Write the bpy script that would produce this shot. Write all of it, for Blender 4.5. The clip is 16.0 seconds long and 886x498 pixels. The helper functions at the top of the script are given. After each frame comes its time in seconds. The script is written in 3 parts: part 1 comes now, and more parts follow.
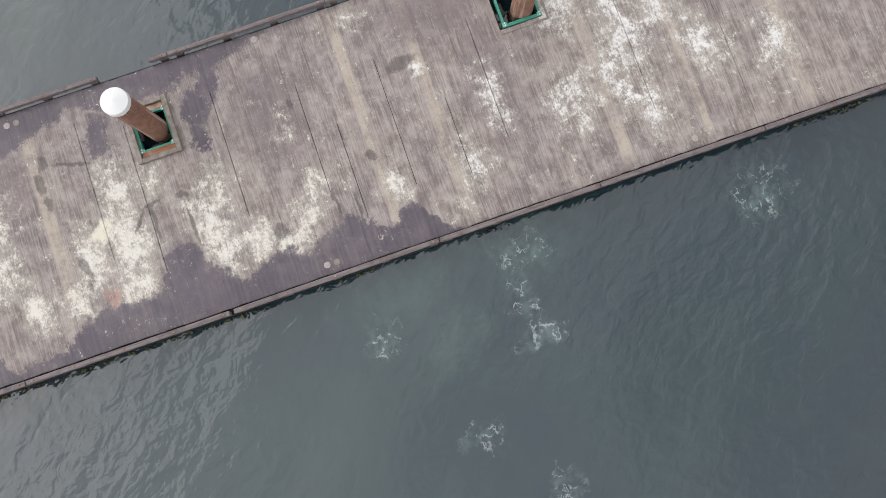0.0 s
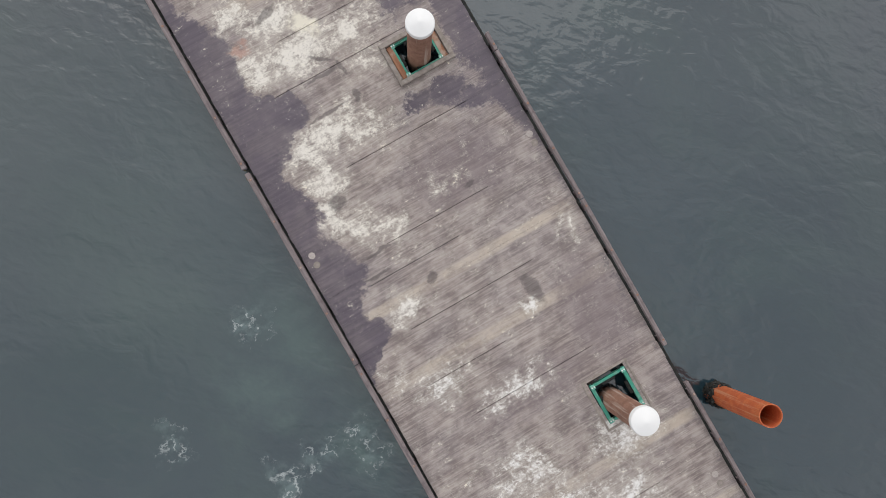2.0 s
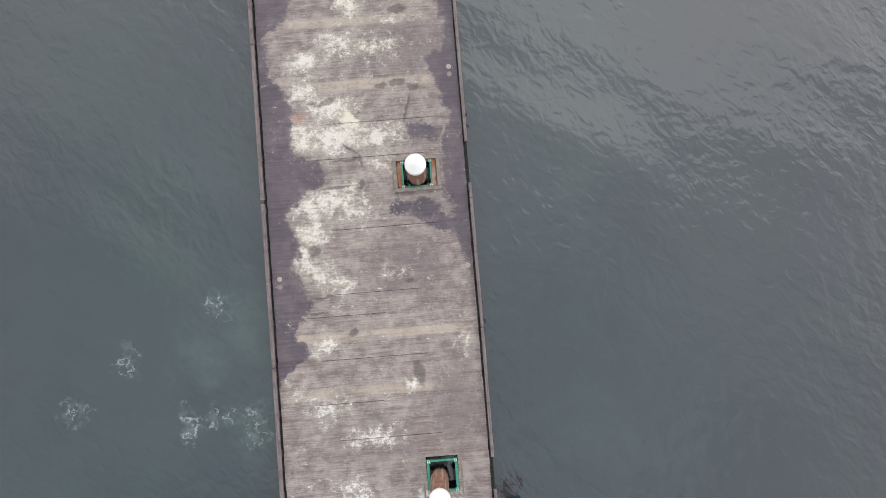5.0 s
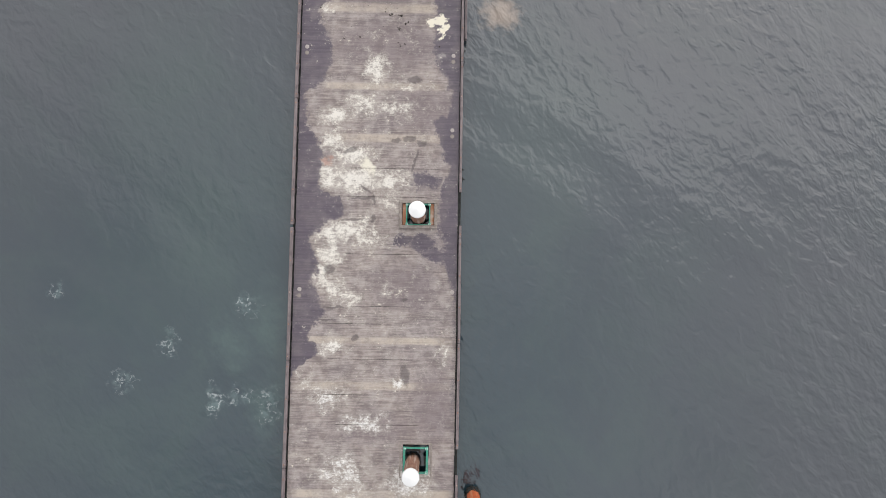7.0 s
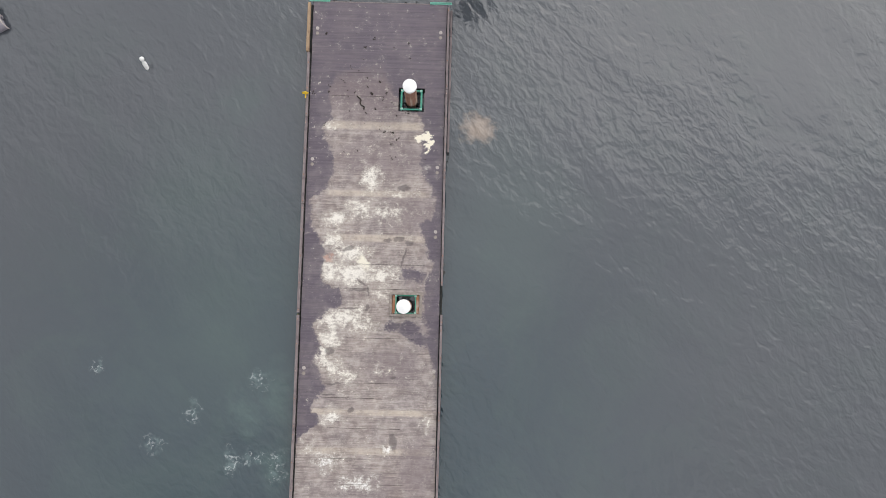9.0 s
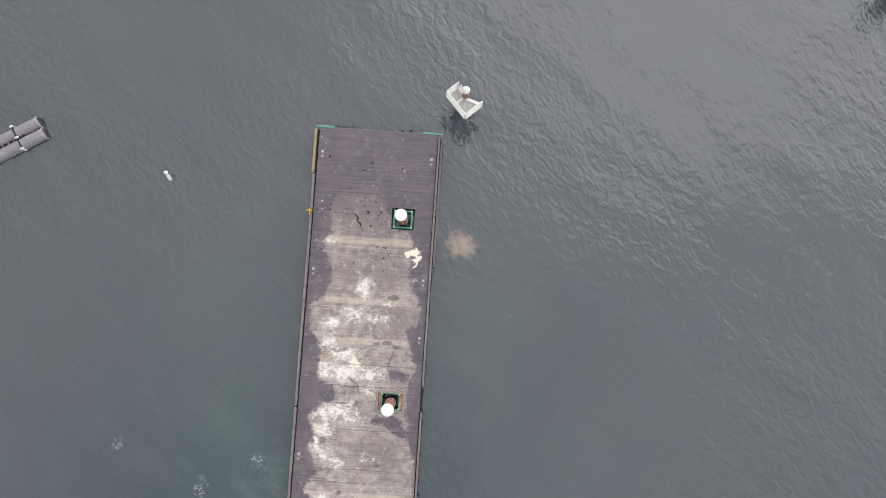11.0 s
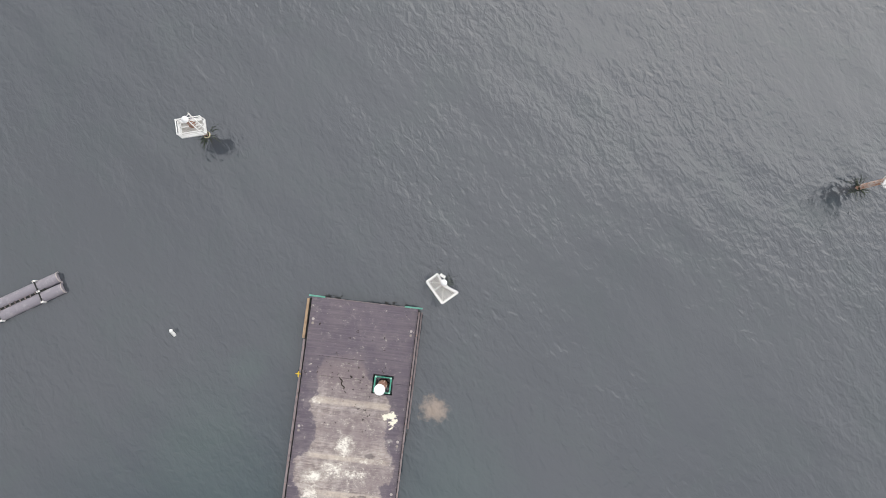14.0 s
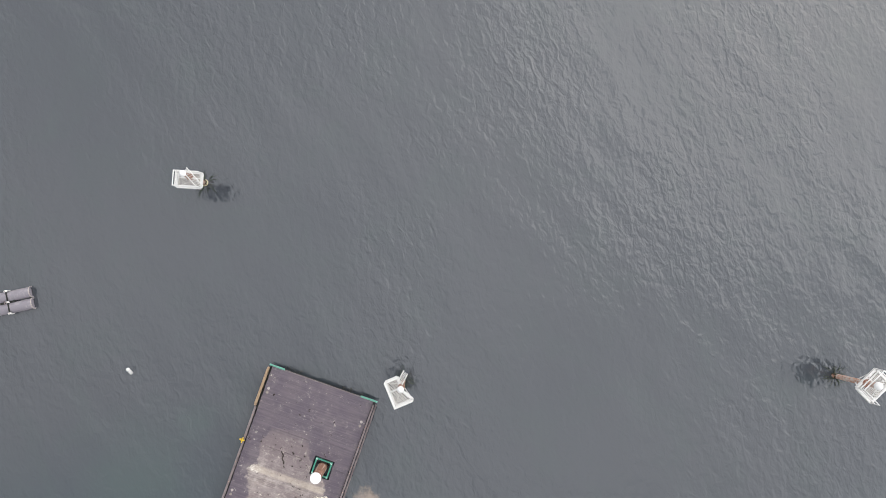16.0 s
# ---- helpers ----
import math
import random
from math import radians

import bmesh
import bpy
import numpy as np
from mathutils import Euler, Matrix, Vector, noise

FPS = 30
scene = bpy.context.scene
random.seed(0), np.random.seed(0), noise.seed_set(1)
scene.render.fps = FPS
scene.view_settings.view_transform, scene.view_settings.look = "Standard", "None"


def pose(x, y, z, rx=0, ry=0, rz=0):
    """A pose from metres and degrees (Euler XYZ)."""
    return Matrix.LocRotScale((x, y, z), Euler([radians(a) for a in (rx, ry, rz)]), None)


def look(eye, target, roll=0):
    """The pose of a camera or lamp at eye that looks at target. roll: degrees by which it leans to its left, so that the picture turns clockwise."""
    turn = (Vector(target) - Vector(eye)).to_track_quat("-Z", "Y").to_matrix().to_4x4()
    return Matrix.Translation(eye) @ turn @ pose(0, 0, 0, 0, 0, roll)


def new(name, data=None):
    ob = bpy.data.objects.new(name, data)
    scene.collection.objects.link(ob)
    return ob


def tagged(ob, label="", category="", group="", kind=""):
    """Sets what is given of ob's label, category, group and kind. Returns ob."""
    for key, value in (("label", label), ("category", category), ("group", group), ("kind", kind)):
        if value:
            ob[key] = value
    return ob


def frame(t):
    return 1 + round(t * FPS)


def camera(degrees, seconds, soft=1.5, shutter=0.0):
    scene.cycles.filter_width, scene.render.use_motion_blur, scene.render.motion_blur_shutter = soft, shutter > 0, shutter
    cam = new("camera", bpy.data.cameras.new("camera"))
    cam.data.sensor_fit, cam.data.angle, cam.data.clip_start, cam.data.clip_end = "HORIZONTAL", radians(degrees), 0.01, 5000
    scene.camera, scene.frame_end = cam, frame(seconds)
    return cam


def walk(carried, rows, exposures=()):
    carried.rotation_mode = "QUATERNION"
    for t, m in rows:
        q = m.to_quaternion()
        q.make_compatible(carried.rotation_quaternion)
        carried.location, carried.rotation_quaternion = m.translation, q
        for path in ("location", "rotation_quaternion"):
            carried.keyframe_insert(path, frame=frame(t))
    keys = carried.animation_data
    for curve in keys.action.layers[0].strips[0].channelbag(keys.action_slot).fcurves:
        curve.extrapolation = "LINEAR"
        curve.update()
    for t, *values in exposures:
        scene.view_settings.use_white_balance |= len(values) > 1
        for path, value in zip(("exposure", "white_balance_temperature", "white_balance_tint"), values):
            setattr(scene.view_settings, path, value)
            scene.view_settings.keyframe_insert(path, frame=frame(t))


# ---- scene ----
# ---------------- camera and its walk ----------------
cam = camera(66, 16.0, soft=0.9)
PATH = [
    (0.0, pose(-8.598, -6.814, 21.932, 5.721, 0.486, -109.112)),
    (0.5, pose(-8.540, -7.071, 21.662, 6.601, -0.588, -88.540)),
    (1.0, pose(-7.400, -7.024, 21.690, 5.653, -1.958, -70.538)),
    (1.5, pose(-5.377, -6.449, 21.786, 2.751, -2.790, -46.321)),
    (2.0, pose(-3.358, -5.645, 21.758, 1.705, -2.581, -29.814)),
    (2.5, pose(-1.413, -5.092, 21.967, 1.711, -1.734, -10.986)),
    (3.0, pose(-0.012, -4.568, 22.927, 1.719, -0.971, -4.698)),
    (3.5, pose(0.235, -4.523, 24.150, 2.370, -1.118, -4.825)),
    (4.0, pose(0.320, -4.643, 25.617, 2.950, -0.842, -5.684)),
    (6.5, pose(0.787, -4.517, 33.711, 3.844, -0.718, -0.303)),
    (7.0, pose(0.943, -4.251, 35.399, 4.357, -0.854, 0.937)),
    (7.5, pose(1.273, -3.475, 37.054, 4.396, -0.684, 1.043)),
    (8.0, pose(1.677, -2.320, 38.665, 4.299, -0.336, 1.023)),
    (8.5, pose(1.865, -1.004, 40.280, 4.162, -0.373, 1.159)),
    (9.0, pose(2.040, 0.371, 41.780, 4.402, -0.438, 1.433)),
    (11.5, pose(2.966, 9.881, 49.345, 3.367, -0.456, 4.337)),
    (12.0, pose(3.023, 11.763, 50.852, 3.486, -0.577, 4.732)),
    (12.5, pose(2.907, 13.700, 52.234, 3.477, -0.881, 5.283)),
    (13.0, pose(3.217, 15.488, 53.046, 3.889, -0.651, 5.910)),
    (13.5, pose(3.356, 17.516, 53.493, 3.946, -0.572, 6.313)),
    (14.0, pose(3.360, 19.974, 53.673, 3.862, -0.594, 6.838)),
    (14.5, pose(3.311, 22.531, 54.053, 3.602, -0.586, 7.458)),
    (15.0, pose(3.426, 25.264, 54.102, 3.312, -0.450, 8.314)),
    (15.5, pose(3.276, 27.466, 54.025, 2.936, -0.547, 11.199)),
    (16.0, pose(3.616, 29.252, 53.976, 2.550, -0.573, 19.300)),
]

walk(cam, PATH, [(0.0, -0.03, 6500, 10), (0.6, -0.13, 6500, 10), (1.3, -0.24, 6500, 10), (2.2, -0.18, 6500, 10), (4.0, -0.04, 6500, 10), (7.0, 0.02, 6500, 10), (9.0, 0.10, 6500, 10), (12.5, 0.25, 6500, 10), (16.0, 0.32, 6500, 10)])

# ---------------- world and light: a bright overcast day ----------------
SUN_EL, SUN_AZ = radians(42), radians(30)      # azimuth clockwise from +y
world = bpy.data.worlds.new("overcast")
scene.world = world
world.use_nodes = True
wn, wl = world.node_tree.nodes, world.node_tree.links
wn.clear()
sky = wn.new("ShaderNodeTexSky")
sky.sky_type = "NISHITA"
sky.sun_disc = False
sky.sun_elevation, sky.sun_rotation = SUN_EL, SUN_AZ
sky.air_density, sky.dust_density, sky.ozone_density = 1.0, 6.0, 1.0
grey = wn.new("ShaderNodeMix")                 # even cloud cover over most of the sky
grey.data_type = "RGBA"
grey.inputs[0].default_value = 0.93
back = wn.new("ShaderNodeBackground")
back.inputs["Strength"].default_value = 0.125
wout = wn.new("ShaderNodeOutputWorld")
heaps = wn.new("ShaderNodeTexNoise")           # lighter and darker cloud all over the sky
heaps.inputs["Scale"].default_value, heaps.inputs["Detail"].default_value, heaps.inputs["Roughness"].default_value = 3.4, 3.0, 0.5
shade = wn.new("ShaderNodeValToRGB")
shade.color_ramp.elements[0].position, shade.color_ramp.elements[1].position = 0.36, 0.64
shade.color_ramp.elements[0].color, shade.color_ramp.elements[1].color = (0.74, 0.75, 0.77, 1), (1.00, 1.00, 1.02, 1)
lift = wn.new("ShaderNodeVectorMath")
lift.operation = "SCALE"
around = wn.new("ShaderNodeTexCoord").outputs["Generated"]
facing = wn.new("ShaderNodeVectorMath")        # the cloud is brighter on the sun's side
facing.operation = "DOT_PRODUCT"
facing.inputs[1].default_value = (math.sin(SUN_AZ), math.cos(SUN_AZ), 0.0)
glow = wn.new("ShaderNodeMapRange")
glow.inputs["From Min"].default_value, glow.inputs["From Max"].default_value = -1.0, 1.0
glow.inputs["To Min"].default_value, glow.inputs["To Max"].default_value = 4.6, 13.4
wl.new(around, facing.inputs[0])
wl.new(facing.outputs["Value"], glow.inputs["Value"])
wl.new(glow.outputs[0], lift.inputs["Scale"])
wl.new(around, heaps.inputs["Vector"])
wl.new(heaps.outputs["Fac"], shade.inputs["Fac"])
wl.new(shade.outputs["Color"], lift.inputs[0])
wl.new(lift.outputs[0], grey.inputs[7])
wl.new(sky.outputs[0], grey.inputs[6])
wl.new(grey.outputs[2], back.inputs["Color"])
wl.new(back.outputs[0], wout.inputs["Surface"])

sun = new("sun", bpy.data.lights.new("sun", "SUN"))
sun.data.energy, sun.data.angle, sun.data.color = 0.45, radians(60), (1.0, 0.97, 0.93)
sun.matrix_world = look((30 * math.sin(SUN_AZ), 30 * math.cos(SUN_AZ), 30 * math.tan(SUN_EL)), (0, 0, 0))

# ---------------- materials ----------------
class Tree:
    """Small shorthand for building a node material."""

    def __init__(self, name):
        self.mat = bpy.data.materials.new(name)
        self.mat.use_nodes = True
        self.n, self.l = self.mat.node_tree.nodes, self.mat.node_tree.links
        self.bsdf = self.n["Principled BSDF"]

    def put(self, socket, value):
        if isinstance(value, bpy.types.NodeSocket):
            self.l.new(value, socket)
        elif isinstance(value, (tuple, list)) and len(value) == 3 and socket.type == "RGBA":
            socket.default_value = (*value, 1)
        else:
            socket.default_value = value

    def math(self, op, a, b=0.0, clamp=False):
        m = self.n.new("ShaderNodeMath")
        m.operation, m.use_clamp = op, clamp
        self.put(m.inputs[0], a)
        self.put(m.inputs[1], b)
        return m.outputs[0]

    def vmath(self, op, a, b):
        m = self.n.new("ShaderNodeVectorMath")
        m.operation = op
        self.put(m.inputs[0], a)
        self.put(m.inputs[1], b)
        return m.outputs[0]

    def position(self):
        return self.n.new("ShaderNodeNewGeometry").outputs["Position"]

    def local(self):
        return self.n.new("ShaderNodeTexCoord").outputs["Object"]

    def scaled(self, vec, s):
        m = self.n.new("ShaderNodeMapping")
        self.l.new(vec, m.inputs["Vector"])
        m.inputs["Scale"].default_value = s
        return m.outputs[0]

    def noise(self, vec, scale, detail=4.0, rough=0.55, warp=0.0):
        m = self.n.new("ShaderNodeTexNoise")
        self.l.new(vec, m.inputs["Vector"])
        m.inputs["Scale"].default_value, m.inputs["Detail"].default_value = scale, detail
        m.inputs["Roughness"].default_value, m.inputs["Distortion"].default_value = rough, warp
        return m.outputs["Fac"]

    def ramp(self, v, lo, hi, a=0.0, b=1.0):
        m = self.n.new("ShaderNodeMapRange")
        m.interpolation_type = "SMOOTHSTEP"
        self.put(m.inputs["Value"], v)
        for key, val in (("From Min", lo), ("From Max", hi), ("To Min", a), ("To Max", b)):
            m.inputs[key].default_value = val
        return m.outputs[0]

    def mix(self, f, a, b, kind="MIX"):
        m = self.n.new("ShaderNodeMix")
        m.data_type, m.blend_type = "RGBA", kind
        self.put(m.inputs[0], f)
        self.put(m.inputs[6], a)
        self.put(m.inputs[7], b)
        return m.outputs[2]

    def random(self):
        return self.n.new("ShaderNodeObjectInfo").outputs["Random"]

    def spot(self, vec, x, y, rx, ry, turn=0.0):
        """A soft round patch: 1 in the middle, 0 at its rim."""
        m = self.n.new("ShaderNodeMapping")
        m.vector_type = "TEXTURE"
        self.l.new(vec, m.inputs["Vector"])
        m.inputs["Location"].default_value = (x, y, 0)
        m.inputs["Rotation"].default_value = (0, 0, radians(turn))
        m.inputs["Scale"].default_value = (rx, ry, 1000)
        g = self.n.new("ShaderNodeTexGradient")
        g.gradient_type = "SPHERICAL"
        self.l.new(m.outputs[0], g.inputs[0])
        return g.outputs["Fac"]

    def spots(self, vec, rows):
        total = 0.0
        for row in rows:
            total = self.math("MAXIMUM", total, self.spot(vec, *row))
        return total

    def profile(self, y, rows, y0=-24.0, y1=19.0, x0=-6.5, x1=3.0):
        """x as a function of y, by straight lines between the rows."""
        r = self.n.new("ShaderNodeValToRGB")
        self.put(r.inputs[0], self.math("DIVIDE", self.math("SUBTRACT", y, y0), y1 - y0))
        e = r.color_ramp.elements
        while len(e) < len(rows):
            e.new(0.5)
        for k, (yy, xx) in enumerate(rows):
            v = (xx - x0) / (x1 - x0)
            e[k].position = (yy - y0) / (y1 - y0)
            e[k].color = (v, v, v, 1)
        return self.math("ADD", self.math("MULTIPLY", r.outputs[0], x1 - x0), x0)

    def bump(self, height, strength, distance=0.02, normal=None):
        m = self.n.new("ShaderNodeBump")
        m.inputs["Strength"].default_value, m.inputs["Distance"].default_value = strength, distance
        self.l.new(height, m.inputs["Height"])
        if normal is not None:
            self.l.new(normal, m.inputs["Normal"])
        return m.outputs[0]

    def finish(self, color, rough=0.7, metal=0.0, normal=None, ior=None):
        self.put(self.bsdf.inputs["Base Color"], color)
        self.put(self.bsdf.inputs["Roughness"], rough)
        self.bsdf.inputs["Metallic"].default_value = metal
        if ior:
            self.bsdf.inputs["IOR"].default_value = ior
        if normal is not None:
            self.l.new(normal, self.bsdf.inputs["Normal"])
        return self.mat


# How far the wet strips reach in from the two edges, as (y, x).
WET_LEFT = [(-24, -5.9), (-8.2, -6.0), (-7.6, -5.7), (-7.2, -4.8), (-6.9, -4.6), (-6.3, -5.2), (-5.7, -5.05), (-4.9, -4.5), (-4.3, -4.85),
            (-3.4, -5.1), (-2.4, -4.85), (-1.8, -5.2), (-1.3, -5.4), (-0.6, -4.8), (-0.1, -3.8), (0.5, -3.7), (0.85, -3.75), (1.36, -5.1),
            (2.6, -4.75), (3.6, -4.95), (5.1, -5.7), (6.3, -5.75), (7.1, -4.9), (8.0, -4.45), (8.9, -4.45), (10.8, -5.3),
            (11.4, -4.6), (13.0, -5.0), (14.3, -4.4), (15.2, -1.0), (15.8, 2.6)]
WET_RIGHT = [(-24, 1.9), (-18, 1.9), (-12, 1.7), (-6, 1.65), (-4.5, 1.7), (-3.1, 1.65), (-2.1, 1.2), (-1.3, 1.45), (-0.75, 1.15), (0.75, 1.1),
             (1.3, 1.15), (2.0, 1.6), (2.7, 1.55), (3.6, 1.2), (4.0, 1.05), (5.0, 0.85), (5.6, 1.65), (6.0, 1.75), (7.0, 1.5), (8.0, 1.05),
             (8.5, 0.75), (9.5, 0.8), (11.5, 0.7), (13.0, -0.9), (14.6, -1.5), (16.0, -1.8)]
# Wet puddles away from the edges: centre x, y, half sizes, turn.
WET = [(0.5, 1.9, 1.15, 0.75), (0.35, -1.35, 1.4, 0.7, 8), (-0.55, -1.2, 0.7, 0.5, -20), (0.9, -1.9, 1.0, 0.5)]
# Thick dried droppings.
WHITE = [
    (-3.1, 2.0, 2.1, 1.4), (-4.4, 2.1, 1.1, 1.3), (-1.3, 1.9, 1.7, 1.0), (-4.4, 3.9, 1.0, 0.9), (-3.2, 3.2, 1.8, 0.9),
    (-3.6, -0.6, 1.5, 0.8), (-4.3, -0.9, 1.1, 1.0), (-4.3, -2.0, 1.0, 1.1), (-4.7, -3.1, 0.6, 1.2), (-3.27, -4.13, 0.9, 0.5),
    (-1.15, 5.7, 1.5, 0.8), (-2.6, 5.9, 1.4, 1.0), (-4.2, 5.2, 1.2, 0.8), (-0.74, -8.45, 0.55, 0.5), (-4.2, -6.7, 0.9, 0.7),
    (-2.6, -14.4, 1.7, 0.55, -25), (-1.2, -15.2, 1.6, 0.5, 30), (-3.9, -14.9, 1.3, 0.45, 60), (-3.0, -17.4, 1.6, 0.6, 40), (-2.2, 7.7, 0.9, 1.2),
]
WHITE_B = [
    (-3.4, -12.8, 1.9, 1.5), (-2.4, -14.8, 3.0, 1.9, -25), (-1.0, -16.2, 2.4, 1.3, 30), (-3.0, -17.4, 2.3, 1.3, 40),
    (-4.9, 10.9, 0.9, 0.4), (-0.4, 6.8, 1.6, 0.3), (-5.4, -8.4, 0.7, 0.7), (-4.2, -9.2, 1.4, 1.0), (-0.2, -13.4, 1.8, 1.3),
    (-4.6, -15.2, 1.5, 1.2), (-1.44, -3.85, 0.5, 0.4), (1.6, -6.9, 0.4, 0.8), (-2.4, -10.4, 2.0, 0.9), (-0.8, -20.4, 2.4, 1.3),
    (0.2, -17.8, 1.6, 1.4), (-3.6, -19.6, 2.0, 1.2), (1.0, 8.5, 0.35, 0.3), (-2.6, -0.9, 1.4, 1.2),
    (-1.4, 0.8, 1.3, 1.0), (-4.1, -3.6, 0.9, 1.2),
]
BANDS = ((13.98, 0.10, -3.0, 1.7), (13.62, 0.07, -2.4, 1.5), (11.0, 0.30, -2.0, 3.2), (6.8, 0.22, -1.8, 3.2), (4.08, 0.26, -1.6, 3.0), (-6.3, 0.21, -2.0, 4.1),
         (-8.56, 0.24, -1.9, 4.0), (-13.85, 0.24, -1.9, 4.2), (-16.6, 0.16, -1.9, 4.2), (-20.0, 0.25, -1.9, 4.2))
SMEARS = [(-3.42, 3.47, 0.65, 0.2, 22), (-0.1, 2.96, 0.1, 0.95, -14), (0.25, 3.85, 0.4, 0.28), (-2.8, 0.9, 1.0, 0.09, 2), (-2.16, 0.85, 0.12, 0.4, 10),
          (-2.65, 1.4, 0.65, 0.09, -35), (-0.37, 4.04, 0.5, 0.25), (-1.08, 4.0, 0.5, 0.2), (-3.19, -0.18, 1.0, 0.09, 2),
          (-2.2, -0.1, 0.13, 0.35, -30), (-0.5, -4.2, 0.35, 0.15, 10), (-3.96, -4.66, 1.0, 0.09, 1), (-4.38, -5.26, 0.75, 0.09), (-4.34, -2.73, 0.4, 0.35),
          (-0.4, -8.0, 0.33, 0.9, 12), (-2.95, -6.15, 0.35, 0.25, 35), (-0.2, 7.2, 0.6, 0.3)]


def deck_wood():
    t = Tree("deck_planks")
    p = t.position()
    wob = t.n.new("ShaderNodeTexNoise")
    t.l.new(p, wob.inputs["Vector"])
    wob.inputs["Scale"].default_value, wob.inputs["Detail"].default_value = 1.6, 6.0
    wob.inputs["Roughness"].default_value = 0.65
    shift = t.vmath("MULTIPLY", t.vmath("SUBTRACT", wob.outputs["Color"], (0.5, 0.5, 0.5)), (1.8, 1.4, 0.0))
    q = t.vmath("ADD", p, shift)
    lines = t.noise(t.scaled(p, (0.35, 9.0, 1)), 1.0, 5, 0.6)
    grain = t.noise(t.scaled(p, (2.5, 60.0, 1)), 1.0, 4, 0.6)
    patch = t.noise(p, 0.55, 5, 0.6)
    fine = t.noise(p, 5.0, 6, 0.7)
    crumbs = t.noise(p, 11.0, 5, 0.75)
    # dry weathered boards
    dry = t.mix(t.ramp(lines, 0.3, 0.72), (0.240, 0.196, 0.186), (0.455, 0.388, 0.355))
    dry = t.mix(t.math("MULTIPLY", t.ramp(patch, 0.42, 0.62), 0.55), dry, (0.25, 0.215, 0.225))
    dry = t.mix(t.math("MULTIPLY", t.ramp(fine, 0.5, 0.75), 0.4), dry, (0.52, 0.48, 0.45))
    dry = t.mix(t.math("MULTIPLY", t.random(), 0.13), dry, (0.17, 0.14, 0.13))
    dry = t.mix(t.math("MULTIPLY", t.ramp(grain, 0.45, 0.7), 0.25), dry, (0.2, 0.17, 0.16))
    mottle = t.noise(p, 1.7, 7, 0.66)
    dry = t.mix(t.ramp(mottle, 0.46, 0.64, 0, 0.55), dry, (0.50, 0.442, 0.412))
    dry = t.mix(t.ramp(mottle, 0.36, 0.50, 0.55, 0), dry, (0.185, 0.152, 0.145))
    streak = t.noise(t.scaled(p, (1.6, 26.0, 1)), 1.0, 5, 0.65)
    dry = t.mix(t.ramp(streak, 0.50, 0.66, 0, 0.34), dry, (0.55, 0.49, 0.455))
    dry = t.mix(t.ramp(streak, 0.36, 0.50, 0.35, 0), dry, (0.16, 0.132, 0.130))
    # pale tan boards across the deck
    xyz = t.n.new("ShaderNodeSeparateXYZ")
    t.l.new(p, xyz.inputs[0])
    band = 0.0
    for y, half, x, reach in BANDS:
        d = t.math("ABSOLUTE", t.math("SUBTRACT", xyz.outputs[1], y))
        e = t.math("ABSOLUTE", t.math("SUBTRACT", xyz.outputs[0], x))
        one = t.math("MULTIPLY", t.ramp(t.math("ADD", d, t.math("MULTIPLY", t.math("SUBTRACT", fine, 0.5), 0.25)), half * 0.55, half * 1.05, 1, 0), t.ramp(e, reach * 0.82, reach * 1.05, 1, 0))
        band = t.math("MAXIMUM", band, one)
    band = t.math("MULTIPLY", band, t.ramp(t.math("ADD", t.math("MULTIPLY", patch, 0.7), t.math("MULTIPLY", fine, 0.7)), 0.52, 0.84, 0.12, 0.74))
    dry = t.mix(band, dry, (0.59, 0.505, 0.415))
    # wet film: smooth, dark, bluish
    fa = t.math("SUBTRACT", t.noise(p, 2.2, 8, 0.68), 0.5)
    fb = t.math("SUBTRACT", t.noise(t.scaled(p, (1.0, 1.5, 1.0)), 6.0, 6, 0.7, 1.2), 0.5)
    q2 = t.n.new("ShaderNodeSeparateXYZ")
    t.l.new(t.vmath("ADD", p, t.vmath("MULTIPLY", shift, (0.7, 0.7, 0.0))), q2.inputs[0])
    left = t.math("SUBTRACT", t.profile(q2.outputs[1], WET_LEFT), q2.outputs[0])
    right = t.math("SUBTRACT", q2.outputs[0], t.profile(q2.outputs[1], WET_RIGHT))
    left = t.math("MULTIPLY", t.ramp(left, -0.35, 0.45), t.ramp(xyz.outputs[1], -9.5, -7.5, 0.45, 1.0))
    right = t.math("MULTIPLY", t.ramp(right, -0.45, 0.55), t.ramp(xyz.outputs[1], -5.0, -2.0, 0.42, 1.0))
    w = t.math("MULTIPLY", t.math("MAXIMUM", left, right), 0.52)
    w = t.math("MAXIMUM", w, t.math("MULTIPLY", t.spots(q, WET), 0.62))
    w = t.math("ADD", w, t.math("ADD", t.math("MULTIPLY", fa, 0.55), t.math("MULTIPLY", fb, 0.60)))
    far_end = t.ramp(xyz.outputs[1], 11.4, 15.0, 0, 0.85)
    w = t.math("ADD", t.math("MULTIPLY", w, t.math("SUBTRACT", 1.0, far_end)), t.math("MULTIPLY", far_end, 0.34))
    wet = t.math("MULTIPLY", t.ramp(w, 0.15, 0.37), t.ramp(t.noise(p, 0.9, 6, 0.6), 0.38, 0.60, 0.82, 1.0))
    wetcol = t.mix(t.ramp(lines, 0.3, 0.7), (0.093, 0.076, 0.098), (0.130, 0.105, 0.130))
    wetcol = t.mix(t.ramp(fa, 0.06, 0.20, 0, 0.15), wetcol, (0.26, 0.23, 0.25))
